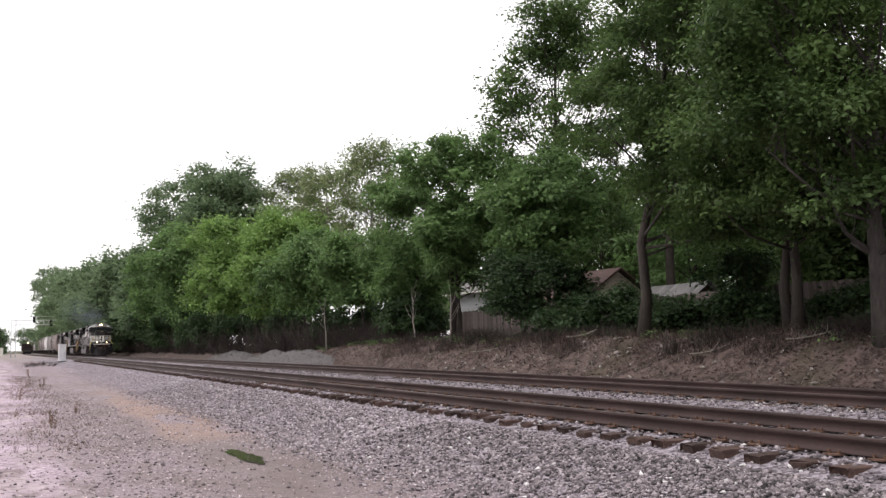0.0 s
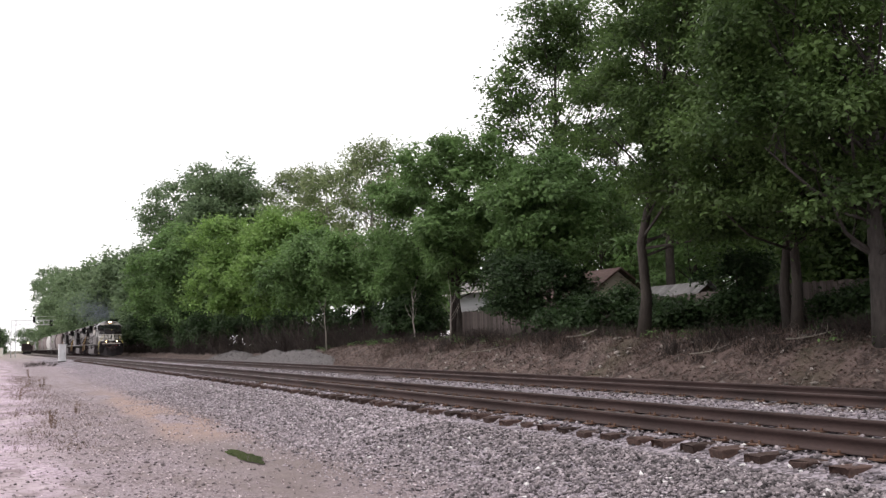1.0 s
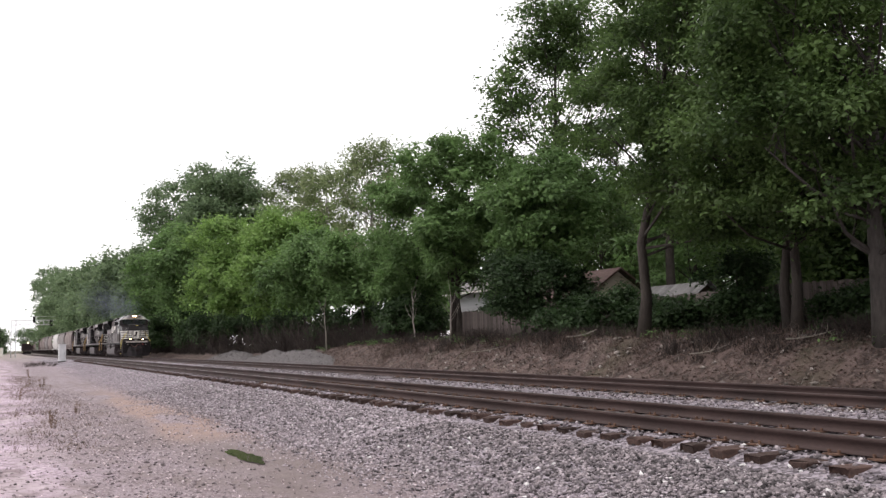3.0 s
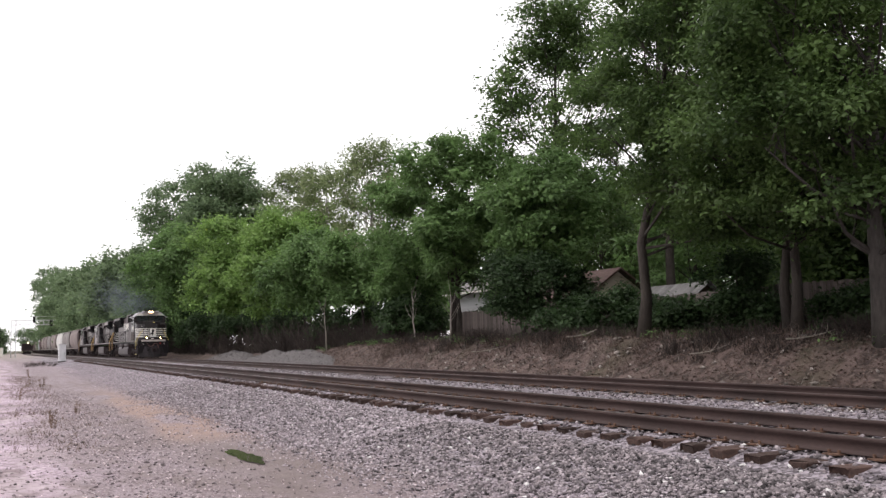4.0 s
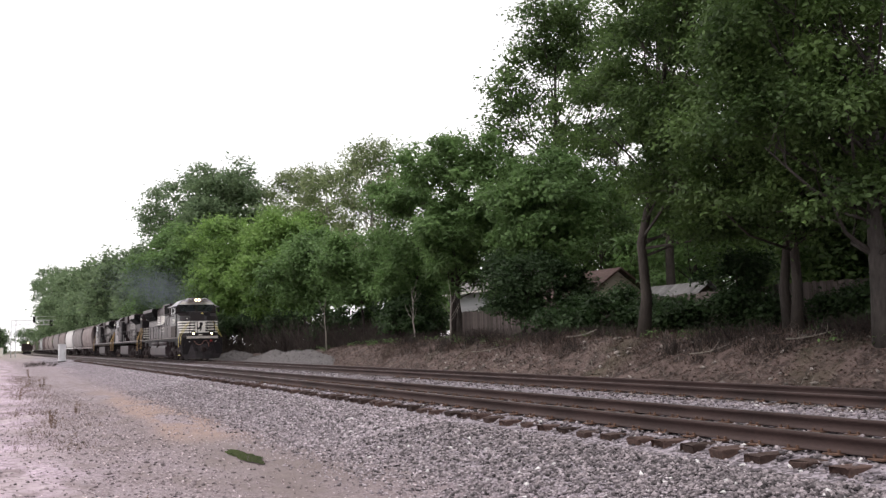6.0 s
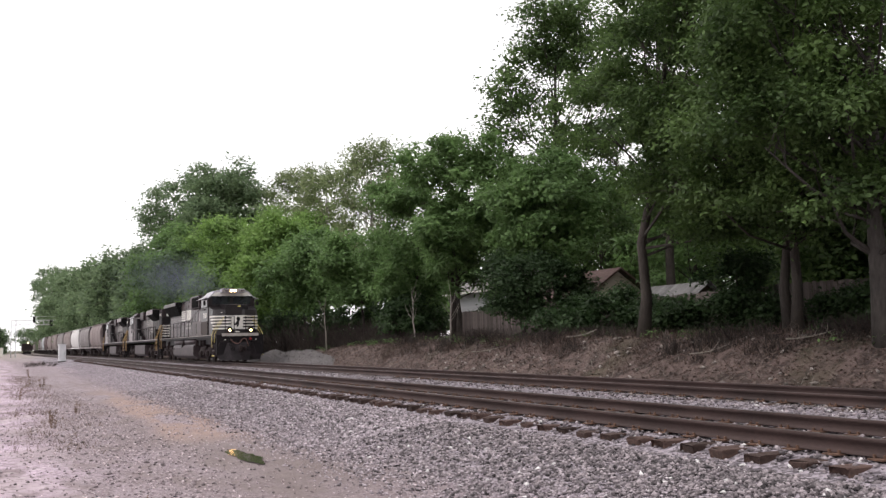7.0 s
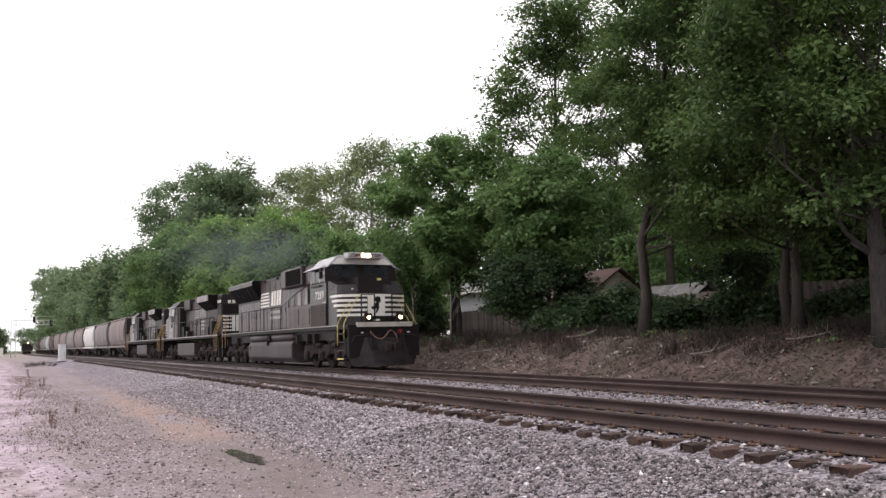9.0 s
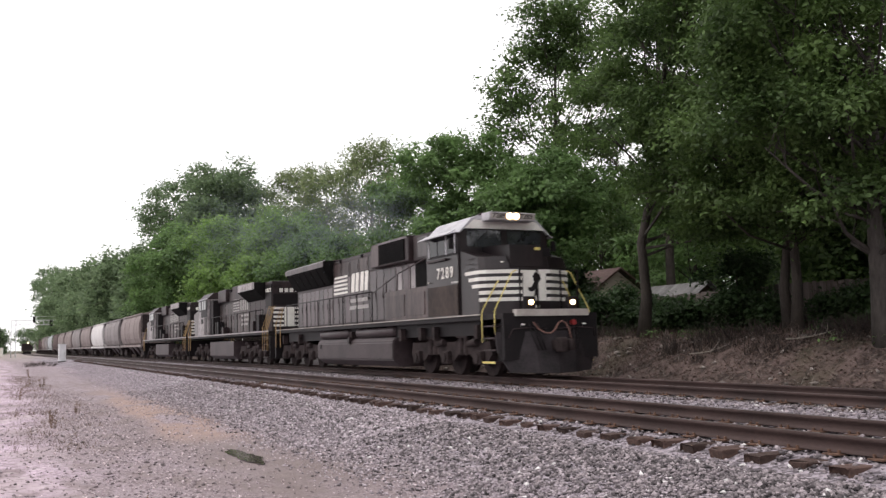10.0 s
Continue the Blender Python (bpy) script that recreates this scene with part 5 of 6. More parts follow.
        for xa in (-1.33, -0.74, -2.52):
            plate(cab, "window_post", (xa - 0.035, xa + 0.035, y - 0.028, y + 0.028, 3.52, 4.08), ROOF_PALE_SHEEN)
        # black strip added to draw the dark gap below the roof edge
        plate(cab, "drip_rail", (-2.84, -0.52, s * 1.50, s * 1.535, 4.06, 4.10), BLACK)
        plate(cab, "window_sill", (-2.6, -1.3, s * 1.5, s * 1.6, 3.36, 3.42), BLACK_DUSTY)
        bm = bmesh.new()
        prism(bm, [(s * 1.50, 4.17), (s * 1.80, 4.03), (s * 1.81, 4.05), (s * 1.50, 4.20)], "x", -2.75, -0.75)
        part("sunshade", bm, ROOF_PALE_SHEEN, cab, "pale metal sunshade")
        plate(cab, "cab_panel", (-2.7, -0.65, y - 0.008, y + 0.008, 1.74, 2.62), GRIME, "brown grime on the lower cab side")
        # road number on the cab's side
        t = bpy.data.curves.new("road_number", "FONT")
        t.body, t.size, t.extrude, t.space_character, t.offset = "7289", 0.45, 0.004, 1.32, 0.010
        t.align_x, t.align_y = "CENTER", "CENTER"
        t.materials.append(WHITE)
        ob = new("road_number", t)
        ob.parent = cab
        ob["label"] = "white road number"
        ob.matrix_local = pose(-1.47, s * 1.516, 2.98, 90, 0, 0 if s < 0 else 180)
        plate(cab, "lettering_bar", (-1.05, -0.62, y - 0.012, y + 0.012, 2.66, 2.71), LETTER)
    for a, b in ((-1.22, -0.10), (0.10, 1.22)):
        bm = bmesh.new()
        prism(bm, [(a, 3.70), (b, 3.70), (b, 4.18), (a, 4.18)], "x", -0.585, -0.565)
        part("windshield", bm, WINDSHIELD, cab)
        bar(cab, "wiper", [(-0.55, (a + b) / 2 + 0.1, 4.14), (-0.53, (a + b) / 2 - 0.25, 3.85)], 0.012, BLACK)
    bm = bmesh.new()
    box(bm, -0.55, -0.03, -0.76, 0.76, 4.42, 4.66, 0.03)
    board = part("headlight_housing", bm, ROOF_PALE_SHEEN, cab, "pale housing with number boards")
    for y in (-0.45, 0.45):
        plate(board, "number_board", (-0.032, -0.018, y - 0.27, y + 0.27, 4.45, 4.63), SILL)
        digits = bpy.data.curves.new("board_number", "FONT")
        digits.body, digits.size, digits.extrude, digits.space_character, digits.offset = "7289", 0.19, 0.003, 1.12, 0.004
        digits.align_x, digits.align_y = "CENTER", "CENTER"
        digits.materials.append(BLACK)
        ob = new("board_number", digits)
        ob.parent = board
        ob.matrix_local = pose(-0.014, y, 4.54, 90, 0, 90)
    for y in (-0.11, 0.11):
        bm = bmesh.new()
        disc(bm, -0.04, y, 4.54, 0.085, 0.05, "x", 18)
        part("headlight", bm, LAMP, board, "lit white headlight")
    # nose
    bm = bmesh.new()
    lo = [bm.verts.new((x, y, 1.70)) for x, y in NOSE_PLAN]
    mi = [bm.verts.new((x, y, 2.96)) for x, y in NOSE_PLAN]
    hi = [bm.verts.new((x - 0.12 if x > 0 else x, y * (0.97 if x > 0 else 1), 3.30 if x > 0 else 3.55)) for x, y in NOSE_PLAN]
    for r0, r1 in ((lo, mi), (mi, hi)):
        for k in range(len(lo)):
            j = (k + 1) % len(lo)
            bm.faces.new((r0[k], r0[j], r1[j], r1[k]))
    bm.faces.new(lo[::-1])
    bm.faces.new(hi)
    nose = part("nose", bm, CAB_BLACK, root, "black wide nose with white stripes")
    bm = bmesh.new()
    prism(bm, [(-0.6, 3.2), (0.98, 3.2), (1.06, 3.0), (1.02, 3.60), (-0.6, 3.70)], "y", -0.74, 0.30)
    part("nose_top", bm, CAB_BLACK, nose)
    bm = bmesh.new()
    prism(bm, [(-0.6, 3.2), (0.70, 3.2), (0.64, 3.58), (-0.6, 3.70)], "y", 0.30, 0.80)
    part("nose_recess", bm, BLACK, nose)
    plate(nose, "placard", (1.03, 1.05, 0.05, 0.22, 3.46, 3.54), YELLOW)
    for i in range(5):
        za = 2.06 + i * 0.19
        last = 0.25 if i == 4 else (0.45 if i == 3 else (0.62 if i == 2 else 1.0))
        if i == 4:
            nose_band(nose, za, za + 0.10, last, 6.75, WHITE, "nose_stripe")
        else:
            nose_band(nose, za, za + 0.10, last, 3.12, WHITE, "nose_stripe")
            nose_band(nose, za, za + 0.10, 3.88, 7 - last, WHITE, "nose_stripe")
    plate(nose, "emblem_panel", (1.052, 1.064, -0.36, 0.37, 2.06, 2.86), WHITE, "white emblem panel")
    bm = bmesh.new()
    prism(bm, [(0.02, 2.84), (0.16, 2.80), (0.20, 2.66), (0.10, 2.52), (0.12, 2.38), (0.02, 2.18), (-0.03, 2.20), (0.01, 2.36), (-0.10, 2.30), (-0.20, 2.34), (-0.22, 2.42), (-0.10, 2.44), (-0.02, 2.58), (-0.06, 2.74)], "x", 1.064, 1.072)
    part("emblem_shape", bm, BLACK, nose, "plain dark emblem shape")
    plate(nose, "nose_light", (0.98, 1.0, -1.0, -0.92, 3.1, 3.14), WHITE)
    # front platform: anticlimber, ditch lights, rails, steps, pilot, coupler
    plate(root, "anticlimber", (1.78, 1.97, -1.12, 1.12, 1.62, 1.80), SILL, "pale anticlimber edge")
    for s in (-1, 1):
        bm = bmesh.new()
        box(bm, 1.78, 1.92, s * 0.65 - 0.15, s * 0.65 + 0.15, 1.80, 2.14, 0.03)
        lamp = part("ditch_light", bm, BLACK, root)
        bm = bmesh.new()
        disc(bm, 1.9, s * 0.65, 1.98, 0.066, 0.05, "x", 18)
        part("lens", bm, LAMP, lamp, "lit white lens")
        bar(root, "front_handrail", [(1.80, s * 0.36, 1.75), (1.80, s * 0.36, 2.85), (1.80, s * 0.9, 2.85), (1.80, s * 0.9, 1.75)], 0.034, BLACK)
        bar(root, "step_handrail", [(1.45, s * 0.80, 2.86), (1.45, s * 0.93, 2.80), (1.46, s * 1.46, 1.84), (1.46, s * 1.5, 1.74), (1.46, s * 1.5, 1.15)], 0.0165, YELLOW, "yellow step handrail")
        bar(root, "step_handrail", [(0.88, s * 1.02, 2.62), (0.86, s * 1.10, 2.52), (0.80, s * 1.50, 1.82), (0.80, s * 1.53, 1.70), (0.80, s * 1.53, 0.95)], 0.0165, YELLOW, "yellow step handrail")
        plate(root, "step_well", (0.78, 1.50, s * 1.0, s * 1.05, 0.40, 1.45), BLACK)
        for k in range(4):
            plate(root, "step", (0.80, 1.48, s * 1.05, s * 1.52, 0.40 + 0.32 * k, 0.44 + 0.32 * k), BLACK_DUSTY)
        plate(root, "step_edge", (0.80, 1.48, s * 1.52, s * 1.545, 0.395, 0.45), YELLOW)
        bm = bmesh.new()
        rows = [[(2.0, 0.0, 1.22), (1.95, s * 0.6, 1.22), (1.56, s * 1.53, 1.22)], [(2.1, 0.0, 0.7), (2.04, s * 0.6, 0.68), (1.60, s * 1.52, 0.72)], [(2.22, 0.0, 0.12), (2.14, s * 0.55, 0.13), (1.78, s * 1.26, 0.16)]]
        front = [[bm.verts.new(v) for v in r] for r in rows]
        back = [[bm.verts.new((v[0] - 0.05, v[1], v[2])) for v in r] for r in rows]
        for g in (front, back):
            for i in range(2):
                for j in range(2):
                    bm.faces.new((g[i][j], g[i][j + 1], g[i + 1][j + 1], g[i + 1][j]))
        for i in range(2):
            bm.faces.new((front[i][2], front[i + 1][2], back[i + 1][2], back[i][2]))
            bm.faces.new((front[0][i], front[0][i + 1], back[0][i + 1], back[0][i]))
            bm.faces.new((front[2][i], front[2][i + 1], back[2][i + 1], back[2][i]))
        part("snowplow", bm, PLOW, root, "scuffed dark snowplow pilot")
        for k in range(3):
            bar(root, "air_hose", [(1.95, s * (0.5 + 0.12 * k), 1.42), (2.1, s * (0.45 + 0.12 * k), 1.05 - 0.05 * k), (2.16, s * (0.38 + 0.1 * k), 0.72)], 0.02, BLACK)
    plate(root, "pilot_plate", (1.72, 1.86, -1.45, 1.45, 0.5, 1.64), BLACK)
    bm = bmesh.new()
    box(bm, 1.86, 2.35, -0.13, 0.13, 0.72, 0.98, 0.03)
    box(bm, 2.3, 2.62, -0.2, 0.02, 0.66, 1.04, 0.05)
    box(bm, 2.3, 2.66, 0.06, 0.2, 0.70, 1.0, 0.05)
    part("coupler", bm, TRUCK, root, "dusty steel knuckle coupler", True)
    bar(root, "power_cable", [(1.95, -0.62, 1.46), (2.02, -0.50, 1.27), (2.08, -0.34, 1.17), (2.1, -0.18, 1.16), (2.1, -0.04, 1.26), (2.07, 0.08, 1.42), (2.04, 0.20, 1.48), (2.06, 0.32, 1.42), (2.1, 0.40, 1.22), (2.12, 0.44, 0.98)], 0.022, CABLE, "brown hanging power cable")
    bm = bmesh.new()
    disc(bm, 1.9, 0.62, 1.44, 0.075, 0.10, "x", 12)
    part("cable_socket", bm, RED, root, "red cable socket")
    for k, y in enumerate((-0.35, -0.15, 0.1)):
        bar(cab, "roof_horn", [(-1.6, y, 4.60), (-1.6, y, 4.74), (-1.25 + 0.06 * k, y, 4.74)], [0.025, 0.03, 0.07], BLACK_DUSTY)
    bar(cab, "antenna", [(-2.2, 0.2, 4.58), (-2.2, 0.2, 5.0)], 0.012, BLACK)
    for s in (-1, 1):
        for k in range(3):
            bar(nose, "grab_iron", [(0.30, s * 1.45, 2.98 + 0.14 * k), (0.30, s * 1.49, 2.98 + 0.14 * k), (-0.05, s * 1.50, 2.98 + 0.14 * k), (-0.05, s * 1.46, 2.98 + 0.14 * k)], 0.012, BLACK_DUSTY, sides=5)
        bar(root, "uncoupling_lever", [(1.92, s * 0.2, 1.28), (1.97, s * 0.7, 1.32), (1.97, s * 1.25, 1.28), (1.9, s * 1.35, 1.05)], 0.014, BLACK_DUSTY, sides=6)
        plate(root, "marker_plate", (1.965, 1.985, s * 0.95 - 0.05, s * 0.95 + 0.05, 1.38, 1.42), WHITE)
        bar(cab, "mirror_arm", [(-0.72, s * 1.5, 3.75), (-0.62, s * 1.68, 3.78)], 0.012, BLACK, sides=5)
        plate(cab, "mirror", (-0.66, -0.60, s * 1.64, s * 1.78, 3.62, 3.92), BLACK)
        plate(cab, "door_handle", (-2.62, -2.5, s * 1.52, s * 1.56, 2.75, 2.79), SILL)
        for x in (-12.4, -9.9, -7.3):
            plate(root, "lift_bracket", (x - 0.06, x + 0.06, s * 0.93, s * 1.02, 4.24, 4.36), BLACK)
    plate(nose, "headlamp_plate", (1.05, 1.07, -0.12, 0.14, 1.86, 1.94), WHITE)
    # underframe
    bm = bmesh.new()
    prism(bm, [(-1.46, 0.42), (-1.46, 1.02), (-1.34, 1.17), (1.34, 1.17), (1.46, 1.02), (1.46, 0.42), (1.1, 0.19), (-1.1, 0.19)], "x", -14.0, -5.75)
    bmesh.ops.bevel(bm, geom=list(bm.edges), offset=0.04, segments=2, affect="EDGES")
    tank = part("fuel_tank", bm, TANK, root, "dusty grey fuel tank")
    plate(tank, "tank_gauge", (-13.6, -13.45, -1.48, -1.45, 0.8, 0.98), BLACK)
    plate(tank, "tank_filler", (-10.1, -9.9, -1.52, -1.44, 0.98, 1.24), BLACK_DUSTY)
    for s in (-1, 1):
        for xa, xb in ((-13.9, -10.4), (-9.6, -5.9)):
            bar(root, "air_reservoir", [(xa, s * 1.22, 1.37), (xa + 0.1, s * 1.22, 1.37), (xb - 0.1, s * 1.22, 1.37), (xb, s * 1.22, 1.37)], [0.1, 0.19, 0.19, 0.1], TANK, sides=14)
        for x in (-19.4, -16.9, -10.0, -5.2, -3.6, -2.6, 0.2):
            plate(root, "frame_bracket", (x - 0.09, x + 0.09, s * 1.2, s * 1.42, 1.05, 1.44), TRUCK)
    loco_truck(root, -2.1)
    loco_truck(root, -17.6)
    plate(root, "rear_pilot", (-20.75, -20.55, -1.45, 1.45, 0.4, 1.6), BLACK)
    plate(root, "rear_coupler", (-21.4, -20.7, -0.14, 0.14, 0.72, 1.0), TRUCK)
    for s in (-1, 1):
        bar(root, "step_handrail", [(-20.4, s * 1.5, 0.9), (-20.4, s * 1.5, 2.0), (-20.2, s * 1.3, 2.75)], 0.022, YELLOW_DULL, "faded yellow step handrail")
        bar(root, "step_handrail", [(-19.6, s * 1.5, 0.9), (-19.6, s * 1.5, 2.0), (-19.5, s * 1.4, 2.75)], 0.022, YELLOW_DULL, "faded yellow step handrail")
    MOVERS.append((root, 0.0))
    return root


def trailing_locomotive(back, spin):
    """Running with its long hood ahead; x = 0 is the hood's end."""
    root = thing("trailing_locomotive", train_pose(START - back), "dusty black diesel locomotive running hood first behind the lead engine", "locomotive", "locomotives of the train")
    plate(root, "platform", (-20.6, 1.45, -1.47, 1.47, 1.55, 1.70), BLACK)
    bm = bmesh.new()
    box(bm, -12.7, 0.0, -0.9, 0.9, 1.70, 4.28, 0.06)
    hood = part("hood", bm, BLACK_DUSTY, root, "dusty grey engine hood")
    for s in (-1, 1):
        plate(root, "walkway_edge", (-20.4, 1.4, s * 1.49 - 0.02, s * 1.49 + 0.02, 1.66, 1.73), WING, "pale dusty walkway edge")
        hood_doors(hood, -12.5, -4.6, 10, s * 0.905, 1.82, 3.55, HOOD_BROWN)
        hood_doors(hood, -4.4, -0.2, 4, s * 0.905, 1.82, 3.30, BLACK_DUSTY)
        side_rail(root, -12.4, 0.3, s * 1.46, 1.72, 2.80, 1.4, BLACK)
        stripe_block(root, "hood_emblem_stripe", -8.7, -7.1, s * 0.94, 3.02, 3.72, 5, LETTER, 0.15)
        for xa in (-6.85, -6.3, -5.75, -5.3):
            plate(root, "hood_emblem_block", (xa, xa + 0.3, s * 0.94 - 0.005, s * 0.94 + 0.005, 3.02, 3.70), LETTER)
        for k in range(3):
            plate(root, "lettering_bar", (-6.6, -4.9, s * 0.94 - 0.005, s * 0.94 + 0.005, 2.16 + 0.25 * k, 2.29 + 0.25 * k), LETTER, "worn pale bar of lettering")
        # walkway boxes, piping and roof-edge clutter
        for xa, xb, zb, m in ((-12.3, -11.3, 2.5, BLACK), (-10.6, -9.9, 2.15, BLACK_DUSTY), (-3.6, -2.5, 2.3, BLACK_DUSTY), (-1.9, -1.2, 2.6, BLACK)):
            plate(root, "walkway_box", (xa, xb, s * 1.28, s * 0.93, 1.71, zb), m, bevel=0.02)
        bar(root, "hood_pipe", [(-12.4, s * 0.95, 3.66), (-9.0, s * 0.95, 3.66), (-4.9, s * 0.95, 3.66)], 0.03, BLACK)
        plate(hood, "side_number_panel", (-1.3, -0.02, s * 0.932, s * 0.90, 2.95, 4.12), BLACK, "black panel at the hood's end")
        for k in range(4):
            plate(hood, "number_bar", (-1.15 + 0.27 * k, -0.98 + 0.27 * k, s * 0.936, s * 0.93, 3.74, 3.94), WHITE)
        for xa in (-11.9, -9.6, -5.2):
            plate(root, "lift_bracket", (xa, xa + 0.12, s * 0.8, s * 0.93, 4.2, 4.38), BLACK)
    bm = bmesh.new()
    prism(bm, [(-0.92, 3.40), (-1.50, 3.92), (-1.50, 4.30), (1.50, 4.30), (1.50, 3.92), (0.92, 3.40)], "x", -5.0, -1.35)
    rad = part("radiator", bm, GRILLE, root, "overhanging radiator wings")
    for s in (-1, 1):
        plate(rad, "wing_side", (-5.02, -1.33, s * 1.515, s * 1.49, 3.94, 4.31), DIRTY_PALE_GLARE, "pale dusty wing side")
    bm = bmesh.new()
    box(bm, -9.4, -5.6, -0.85, 0.85, 4.26, 4.55, 0.05)
    part("roof_housing", bm, BLACK_DUSTY, root)
    bm = bmesh.new()
    box(bm, -12.3, -10.0, -1.1, 1.1, 3.7, 4.45, 0.05)
    part("intake_box", bm, BLACK_DUSTY, root)
    # end of the hood: dark number panel and stripes
    plate(hood, "end_panel", (-0.02, 0.03, -0.86, 0.86, 3.05, 3.62), BLACK)
    for k in range(4):
        plate(hood, "number_bar", (0.0, 0.04, -0.52 + 0.27 * k, -0.34 + 0.27 * k, 3.70, 3.90), WHITE)
    for k in range(5):
        for a, b in ((-0.84, -0.3), (0.3, 0.84)):
            plate(hood, "end_stripe", (0.0, 0.035, a, b, 1.95 + 0.22 * k, 2.06 + 0.22 * k), WHITE)
    plate(hood, "emblem_panel", (0.0, 0.03, -0.26, 0.26, 1.95, 2.94), WHITE)
    # cab and short nose
    bm = bmesh.new()
    prism(bm, [(-1.5, 1.70), (-1.5, 4.05), (-1.06, 4.45), (1.06, 4.45), (1.5, 4.05), (1.5, 1.70)], "x", -16.6, -13.6)
    cab = part("cab", bm, DIRTY_PALE_GLARE, root, "dirty streaked cab, pale with glare put into its paint")
    bm = bmesh.new()
    prism(bm, [(-1.52, 4.04), (-1.08, 4.46), (1.08, 4.46), (1.52, 4.04)], "x", -16.65, -13.55)
    part("roof_cover", bm, BLACK_DUSTY, cab)
    for s in (-1, 1):
        y = s * 1.51
        plate(cab, "cab_upper_panel", (-15.6, -13.62, y - 0.006, y + 0.006, 2.9, 4.04), BLACK, "black upper panel")
        plate(cab, "roof_edge", (-16.62, -13.58, s * 1.47, s * 1.56, 4.02, 4.08), ROOF_PALE_SHEEN)
        plate(cab, "window_frame", (-16.3, -13.9, y - 0.012, y + 0.012, 3.3, 4.02), BLACK)
        for xa in (-16.2, -15.3, -14.6):
            plate(cab, "side_window", (xa, xa + 0.55, y - 0.02, y + 0.02, 3.38, 3.96), GLASS)
        # solid box whose black stands in for the dark of a recess
        plate(root, "side_cabinet", (-13.6, -12.5, s * 1.35, s * 0.85, 1.72, 3.9), BLACK, "solid black box painted for the recess behind the cab")
        plate(cab, "cab_vent", (-15.6, -14.9, y - 0.012, y + 0.012, 2.5, 2.8), BLACK)
        plate(cab, "cab_door", (-14.5, -13.75, y - 0.012, y + 0.012, 1.76, 2.88), BLACK_DUSTY, "dark cab door")
    bm = bmesh.new()
    prism(bm, [(-16.5, 1.70), (-18.5, 1.70), (-18.7, 3.2), (-16.5, 3.5)], "y", -1.4, 1.4)
    part("nose", bm, GREY_DUST_GLINT, root)
    for s in (-1, 1):
        for x in (0.35, 0.75, 1.1, 1.38):
            bar(root, "step_handrail", [(x - 0.35, s * 1.05, 2.95), (x, s * 1.5, 1.85), (x, s * 1.5, 0.75)], 0.014, YELLOW_DULL, "faded yellow step handrail")
        for k in range(4):
            plate(root, "step", (0.5, 1.3, s * 1.05, s * 1.5, 0.40 + 0.32 * k, 0.44 + 0.32 * k), BLACK_DUSTY)
        for x in (-20.2, -19.5):
            bar(root, "step_handrail", [(x, s * 1.5, 0.75), (x, s * 1.5, 2.0), (x + 0.2, s * 1.3, 2.8)], 0.024, YELLOW_DULL)
    bm = bmesh.new()
    prism(bm, [(-1.45, 0.45), (-1.45, 1.28), (1.45, 1.28), (1.45, 0.45), (1.15, 0.25), (-1.15, 0.25)], "x", -12.9, -6.3)
    part("fuel_tank", bm, TANK, root, "dusty grey fuel tank")
    loco_truck(root, -3.1, spin=spin)
    loco_truck(root, -16.3, spin=spin)
    for x0, x1 in ((1.35, 2.05), (-21.2, -20.5)):
        plate(root, "coupler", (x0, x1, -0.14, 0.14, 0.72, 1.0), TRUCK)
        plate(root, "pilot_plate", (x0 if x0 > 0 else x1 - 0.1, x0 + 0.1 if x0 > 0 else x1, -1.4, 1.4, 0.35, 1.45), BLACK)
    MOVERS.append((root, back))
    return root


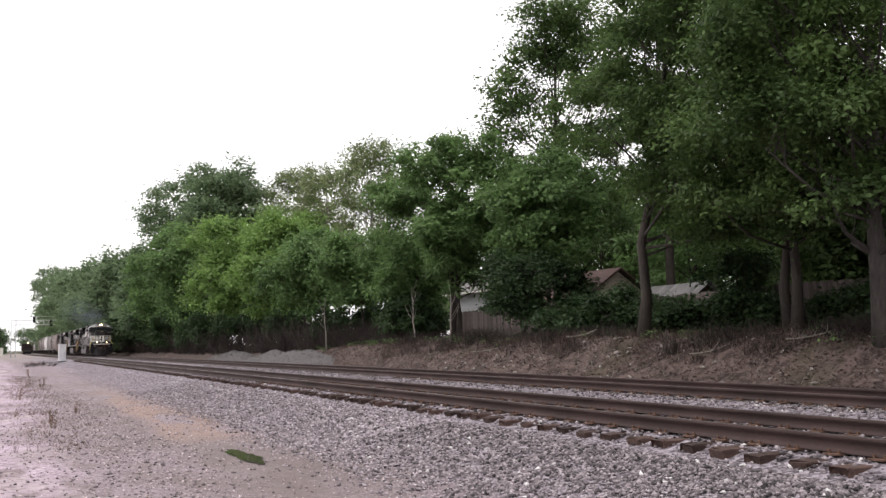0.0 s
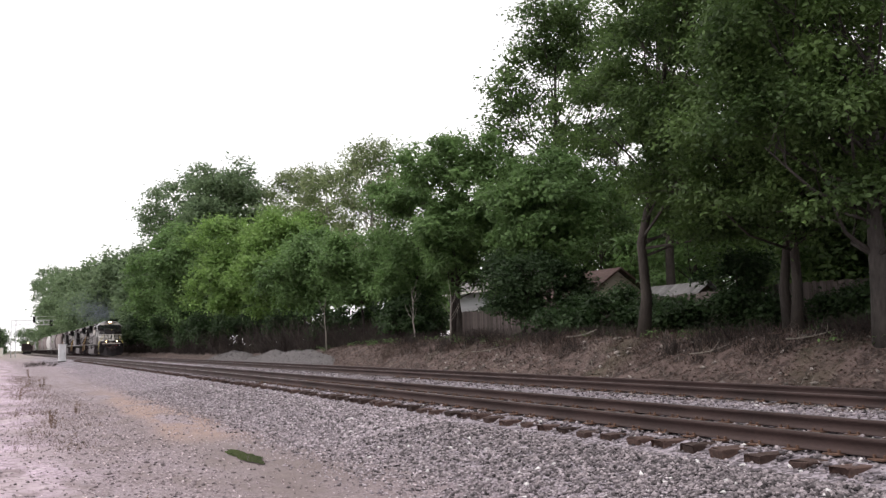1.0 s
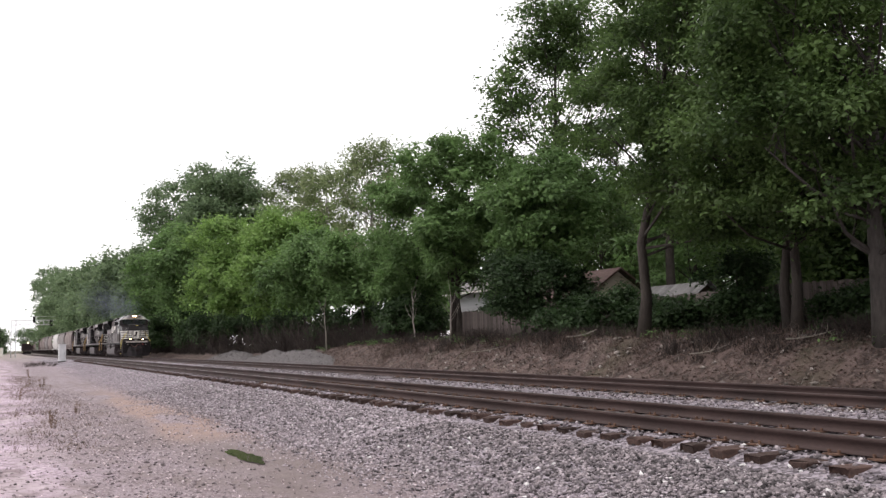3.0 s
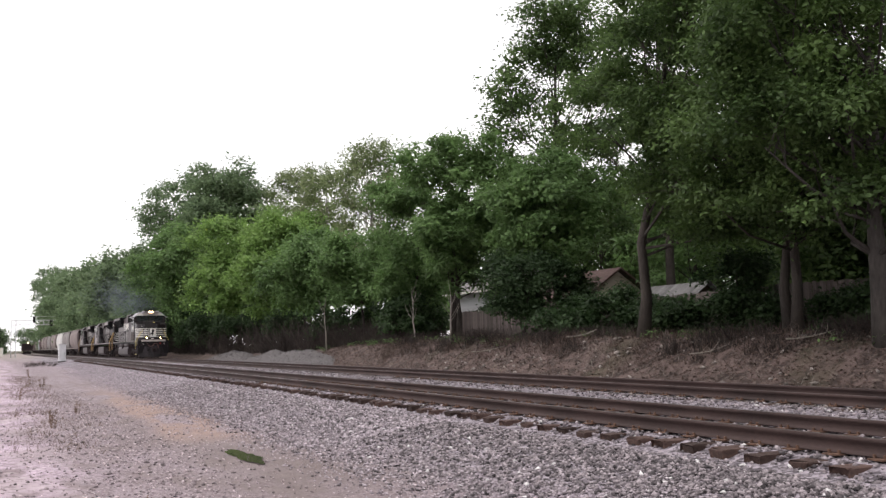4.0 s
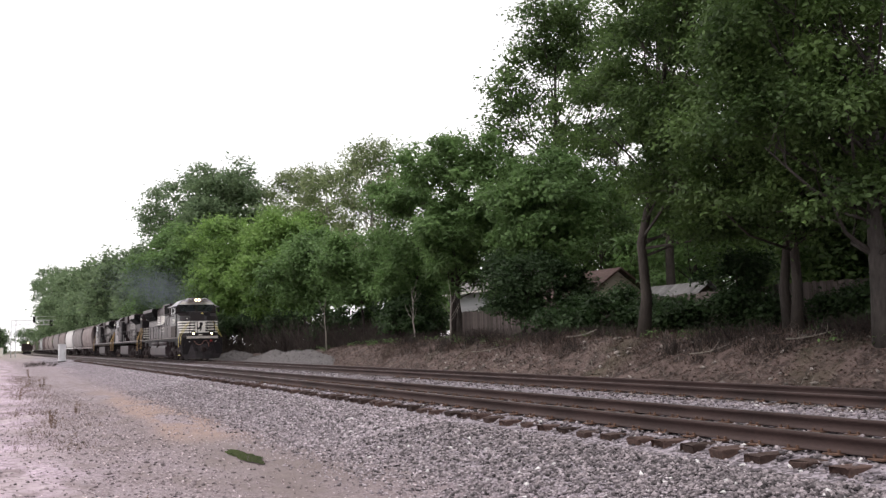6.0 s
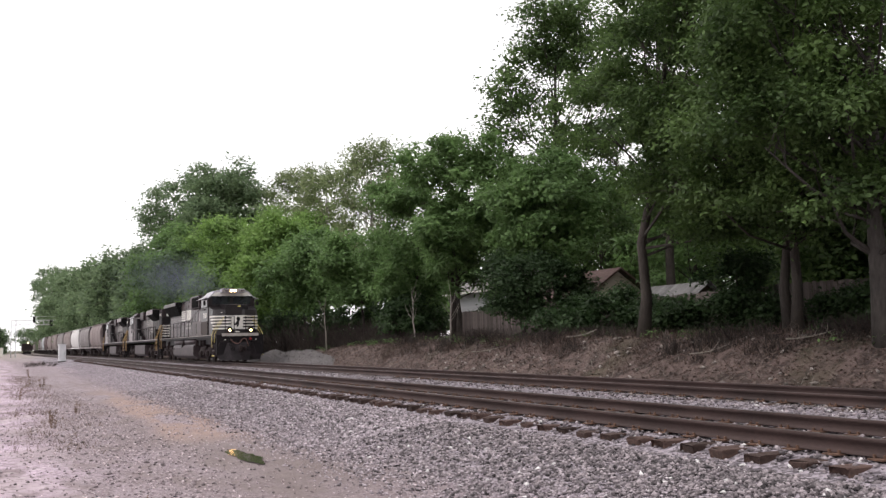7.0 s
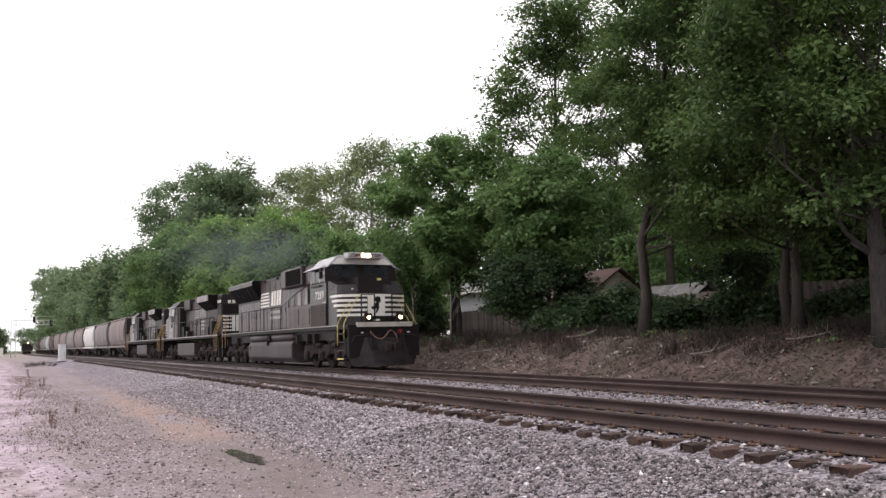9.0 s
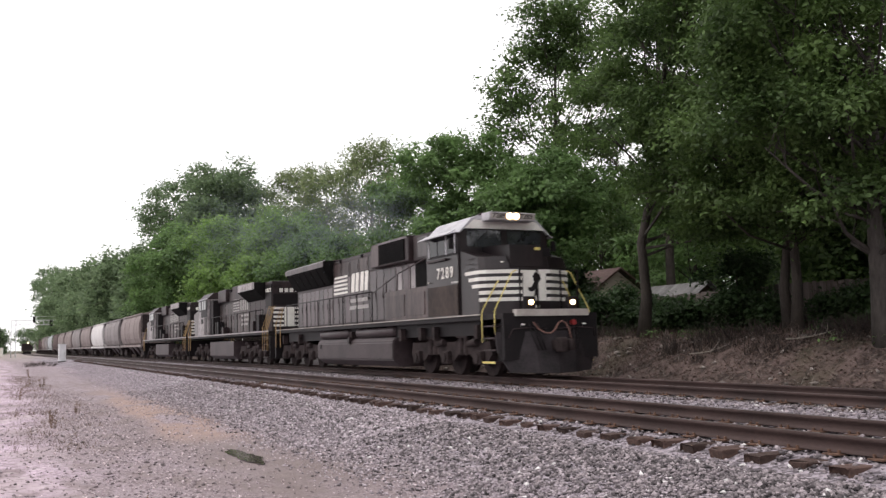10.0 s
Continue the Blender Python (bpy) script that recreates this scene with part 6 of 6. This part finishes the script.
def hopper_car(back, paint, label, spin):
    root = thing("hopper_car", train_pose(START - back), label, "hopper car", "freight cars of the train")
    bm = bmesh.new()
    side = [(1.10, 1.28), (1.36, 1.50), (1.52, 1.95), (1.60, 2.5), (1.60, 3.1), (1.53, 3.6), (1.38, 4.02), (1.12, 4.30), (0.6, 4.42)]
    ring = side + [(-y, z) for y, z in side[::-1]]
    prism(bm, ring, "x", -7.2, 7.2)
    body = part("body", bm, paint, root)
    for k in range(5):
        x = -7.0 + k * 3.5
        for s in (-1, 1):
            bm = bmesh.new()
            o = [(s * (y - 0.01), z) for y, z in side[1:8]] + [(s * (y + 0.025), z) for y, z in side[7:0:-1]]
            prism(bm, o, "x", x - 0.035, x + 0.035)
            part("side_post", bm, paint, body)
    for s in (-1, 1):
        plate(root, "side_sill", (-8.1, 8.1, s * 1.32, s * 1.52, 1.12, 1.34), paint)
        plate(root, "top_chord", (-7.5, 7.5, s * 1.22, s * 1.36, 4.22, 4.34), paint)
        for e in (-1, 1):
            bar(root, "ladder_rail", [(e * 7.9, s * 1.45, 1.2), (e * 7.3, s * 1.4, 4.2)], 0.022, BLACK_DUSTY)
            for k in range(7):
                bar(root, "ladder_rung", [(e * (7.86 - 0.084 * k), s * 1.45, 1.4 + 0.42 * k), (e * (7.86 - 0.084 * k), s * 1.0, 1.4 + 0.42 * k)], 0.014, BLACK_DUSTY, sides=5)
    # ends near black: the shade between coupled cars is put into their colour
    for e in (-1, 1):
        bm = bmesh.new()
        prism(bm, [(e * 7.3, 4.2), (e * 7.3, 2.6), (e * 5.6, 1.2), (e * 5.2, 1.2), (e * 5.2, 4.2)], "y", -1.3, 1.3)
        part("end_slope", bm, BLACK_DUSTY, root)
        plate(root, "end_platform", (e * 7.0, e * 8.15, -1.45, 1.45, 1.05, 1.16), BLACK_DUSTY)
        for y in (-0.8, 0.8):
            bar(root, "end_strut", [(e * 7.9, y, 1.15), (e * 7.25, y, 4.1)], 0.05, BLACK_DUSTY, sides=6)
        plate(root, "coupler", (e * 8.1, e * 8.48, -0.13, 0.13, 0.72, 0.98), TRUCK)
        bm = bmesh.new()
        box(bm, -0.5, 0.5, -0.4, 0.4, 0.5, 0.85, 0.04)
        truck = part("truck", bm, TRUCK, root)
        truck.matrix_local = Matrix.Translation((e * 6.3, 0, 0))
        for s in (-1, 1):
            bm = bmesh.new()
            prism(bm, [(-1.15, 0.62), (-0.55, 0.82), (0.55, 0.82), (1.15, 0.62), (1.1, 0.40), (0.45, 0.24), (-0.45, 0.24), (-1.1, 0.40)], "y", s * 1.05 - 0.07, s * 1.05 + 0.07)
            part("side_frame", bm, TRUCK, truck)
        for ax in (0.89, -0.89):
            axle(truck, ax, 0.457, CAR_WHEEL, spin)
    for x in (-3.4, 0.0, 3.4):
        bm = bmesh.new()
        top, low = [(-1.6, -1.25), (1.6, -1.25), (1.6, 1.25), (-1.6, 1.25)], [(-0.35, -0.5), (0.35, -0.5), (0.35, 0.5), (-0.35, 0.5)]
        a, b = [bm.verts.new((x + u, v, 1.4)) for u, v in top], [bm.verts.new((x + u, v, 0.35)) for u, v in low]
        bm.faces.new(a)
        bm.faces.new(b[::-1])
        for k in range(4):
            bm.faces.new((a[k], a[(k + 1) % 4], b[(k + 1) % 4], b[k]))
        part("discharge_bay", bm, BLACK_DUSTY, root)
    plate(root, "roof_walk", (-7.3, 7.3, -0.35, 0.35, 4.50, 4.54), paint)
    for x in (-5.2, -1.8, 1.8, 5.2):
        plate(root, "roof_hatch", (x - 1.5, x + 1.5, 0.4, 0.95, 4.36, 4.48), paint)
    MOVERS.append((root, back))
    return root


def again(source, back, paint=None, label=""):
    """The same vehicle further down the train, in its own paint."""
    made = copy_thing(source, train_pose(START - back))
    if label:
        made["label"] = label
    if paint:
        old = source.children[0].data.materials[0]
        swapped = {}
        for o in made.children_recursive:
            if o.type == "MESH" and o.data.materials[0] == old:
                if o.data.name not in swapped:
                    swapped[o.data.name] = o.data.copy()
                    swapped[o.data.name].materials[0] = paint
                o.data = swapped[o.data.name]
    for o in made.children_recursive:
        if o.name.startswith("wheelset") and back < 130:
            AXLES.append((o, o.location.x, o.location.z))
    MOVERS.append((made, back))
    return made


lead_locomotive()
second = trailing_locomotive(23.2, True)
again(second, 45.9)
first_hopper = hopper_car(75.6, HOPPER_TAN, "tan-grey covered hopper car with ribbed curved sides", True)
FREIGHT = [(HOPPER_GREY, "weathered grey covered hopper car"), (HOPPER_WHITE, "pale white covered hopper car"), (HOPPER_TAN, "tan-grey covered hopper car"), (HOPPER_GREY, "weathered grey covered hopper car"),
           (HOPPER_TAN, "tan-grey covered hopper car"), (HOPPER_TAN, "tan-grey covered hopper car"), (HOPPER_MAROON, "dark maroon covered hopper car"), (HOPPER_BLUE, "pale bluish grey covered hopper car"),
           (HOPPER_GREY, "weathered grey covered hopper car"), (HOPPER_TAN, "tan-grey covered hopper car"), (HOPPER_MAROON, "dark maroon covered hopper car"), (HOPPER_MAROON, "dark maroon covered hopper car"),
           (HOPPER_GREY, "weathered grey covered hopper car"), (HOPPER_TAN, "tan-grey covered hopper car"), (HOPPER_GREY, "weathered grey covered hopper car")]
for i, (paint, label) in enumerate(FREIGHT):
    again(first_hopper, 75.6 + 16.9 * (i + 1), paint, label + " coupled in the train")


# ---- exhaust haze over the engines: drifting puffs of fine soot ----
def smoke_puff(n, radius, seed):
    rng = np.random.default_rng(seed)
    c = rng.normal(size=(n, 3)) * np.array([radius * 0.75, radius * 0.42, radius * 0.33])
    v = c[:, None, :] + rng.normal(size=(n, 3, 3)) * 0.0098
    root = new("smoke_puff", np_mesh("smoke_puff", v.reshape(-1, 3), np.arange(n * 3).reshape(n, 3), SOOT))
    return tagged(root, "thin bluish exhaust haze drifting over the locomotives", "smoke", kind="stuff")


PUFFS = [(smoke_puff(16000, 2.2 + 0.3 * k, 300 + k), 10.6 + 4.2 * k, 5.75 + 0.42 * k, k) for k in range(8)]


# ---- movement ----
def motions():
    times = [i * 0.5 for i in range(21)]
    for root, back in MOVERS:
        walk(root, [(t, train_pose(START - back + SPEED * t)) for t in times])
    for ob, x, r in AXLES:
        walk(ob, [(i / 30, pose(x, 0, r, 0, math.degrees(SPEED * i / 30 / r), 0)) for i in range(301)])
    for ob, back, z, k in PUFFS:
        rows = []
        for t in times:
            x = START - back + SPEED * t
            rows.append((t, pose(x, far_y(x) + 0.3 * math.sin(t * 0.5 + k), z + 0.25 * math.sin(t * 0.7 + 1.7 * k), 0, 0, 4 * math.sin(t * 0.6 + k))))
        walk(ob, rows)


motions()
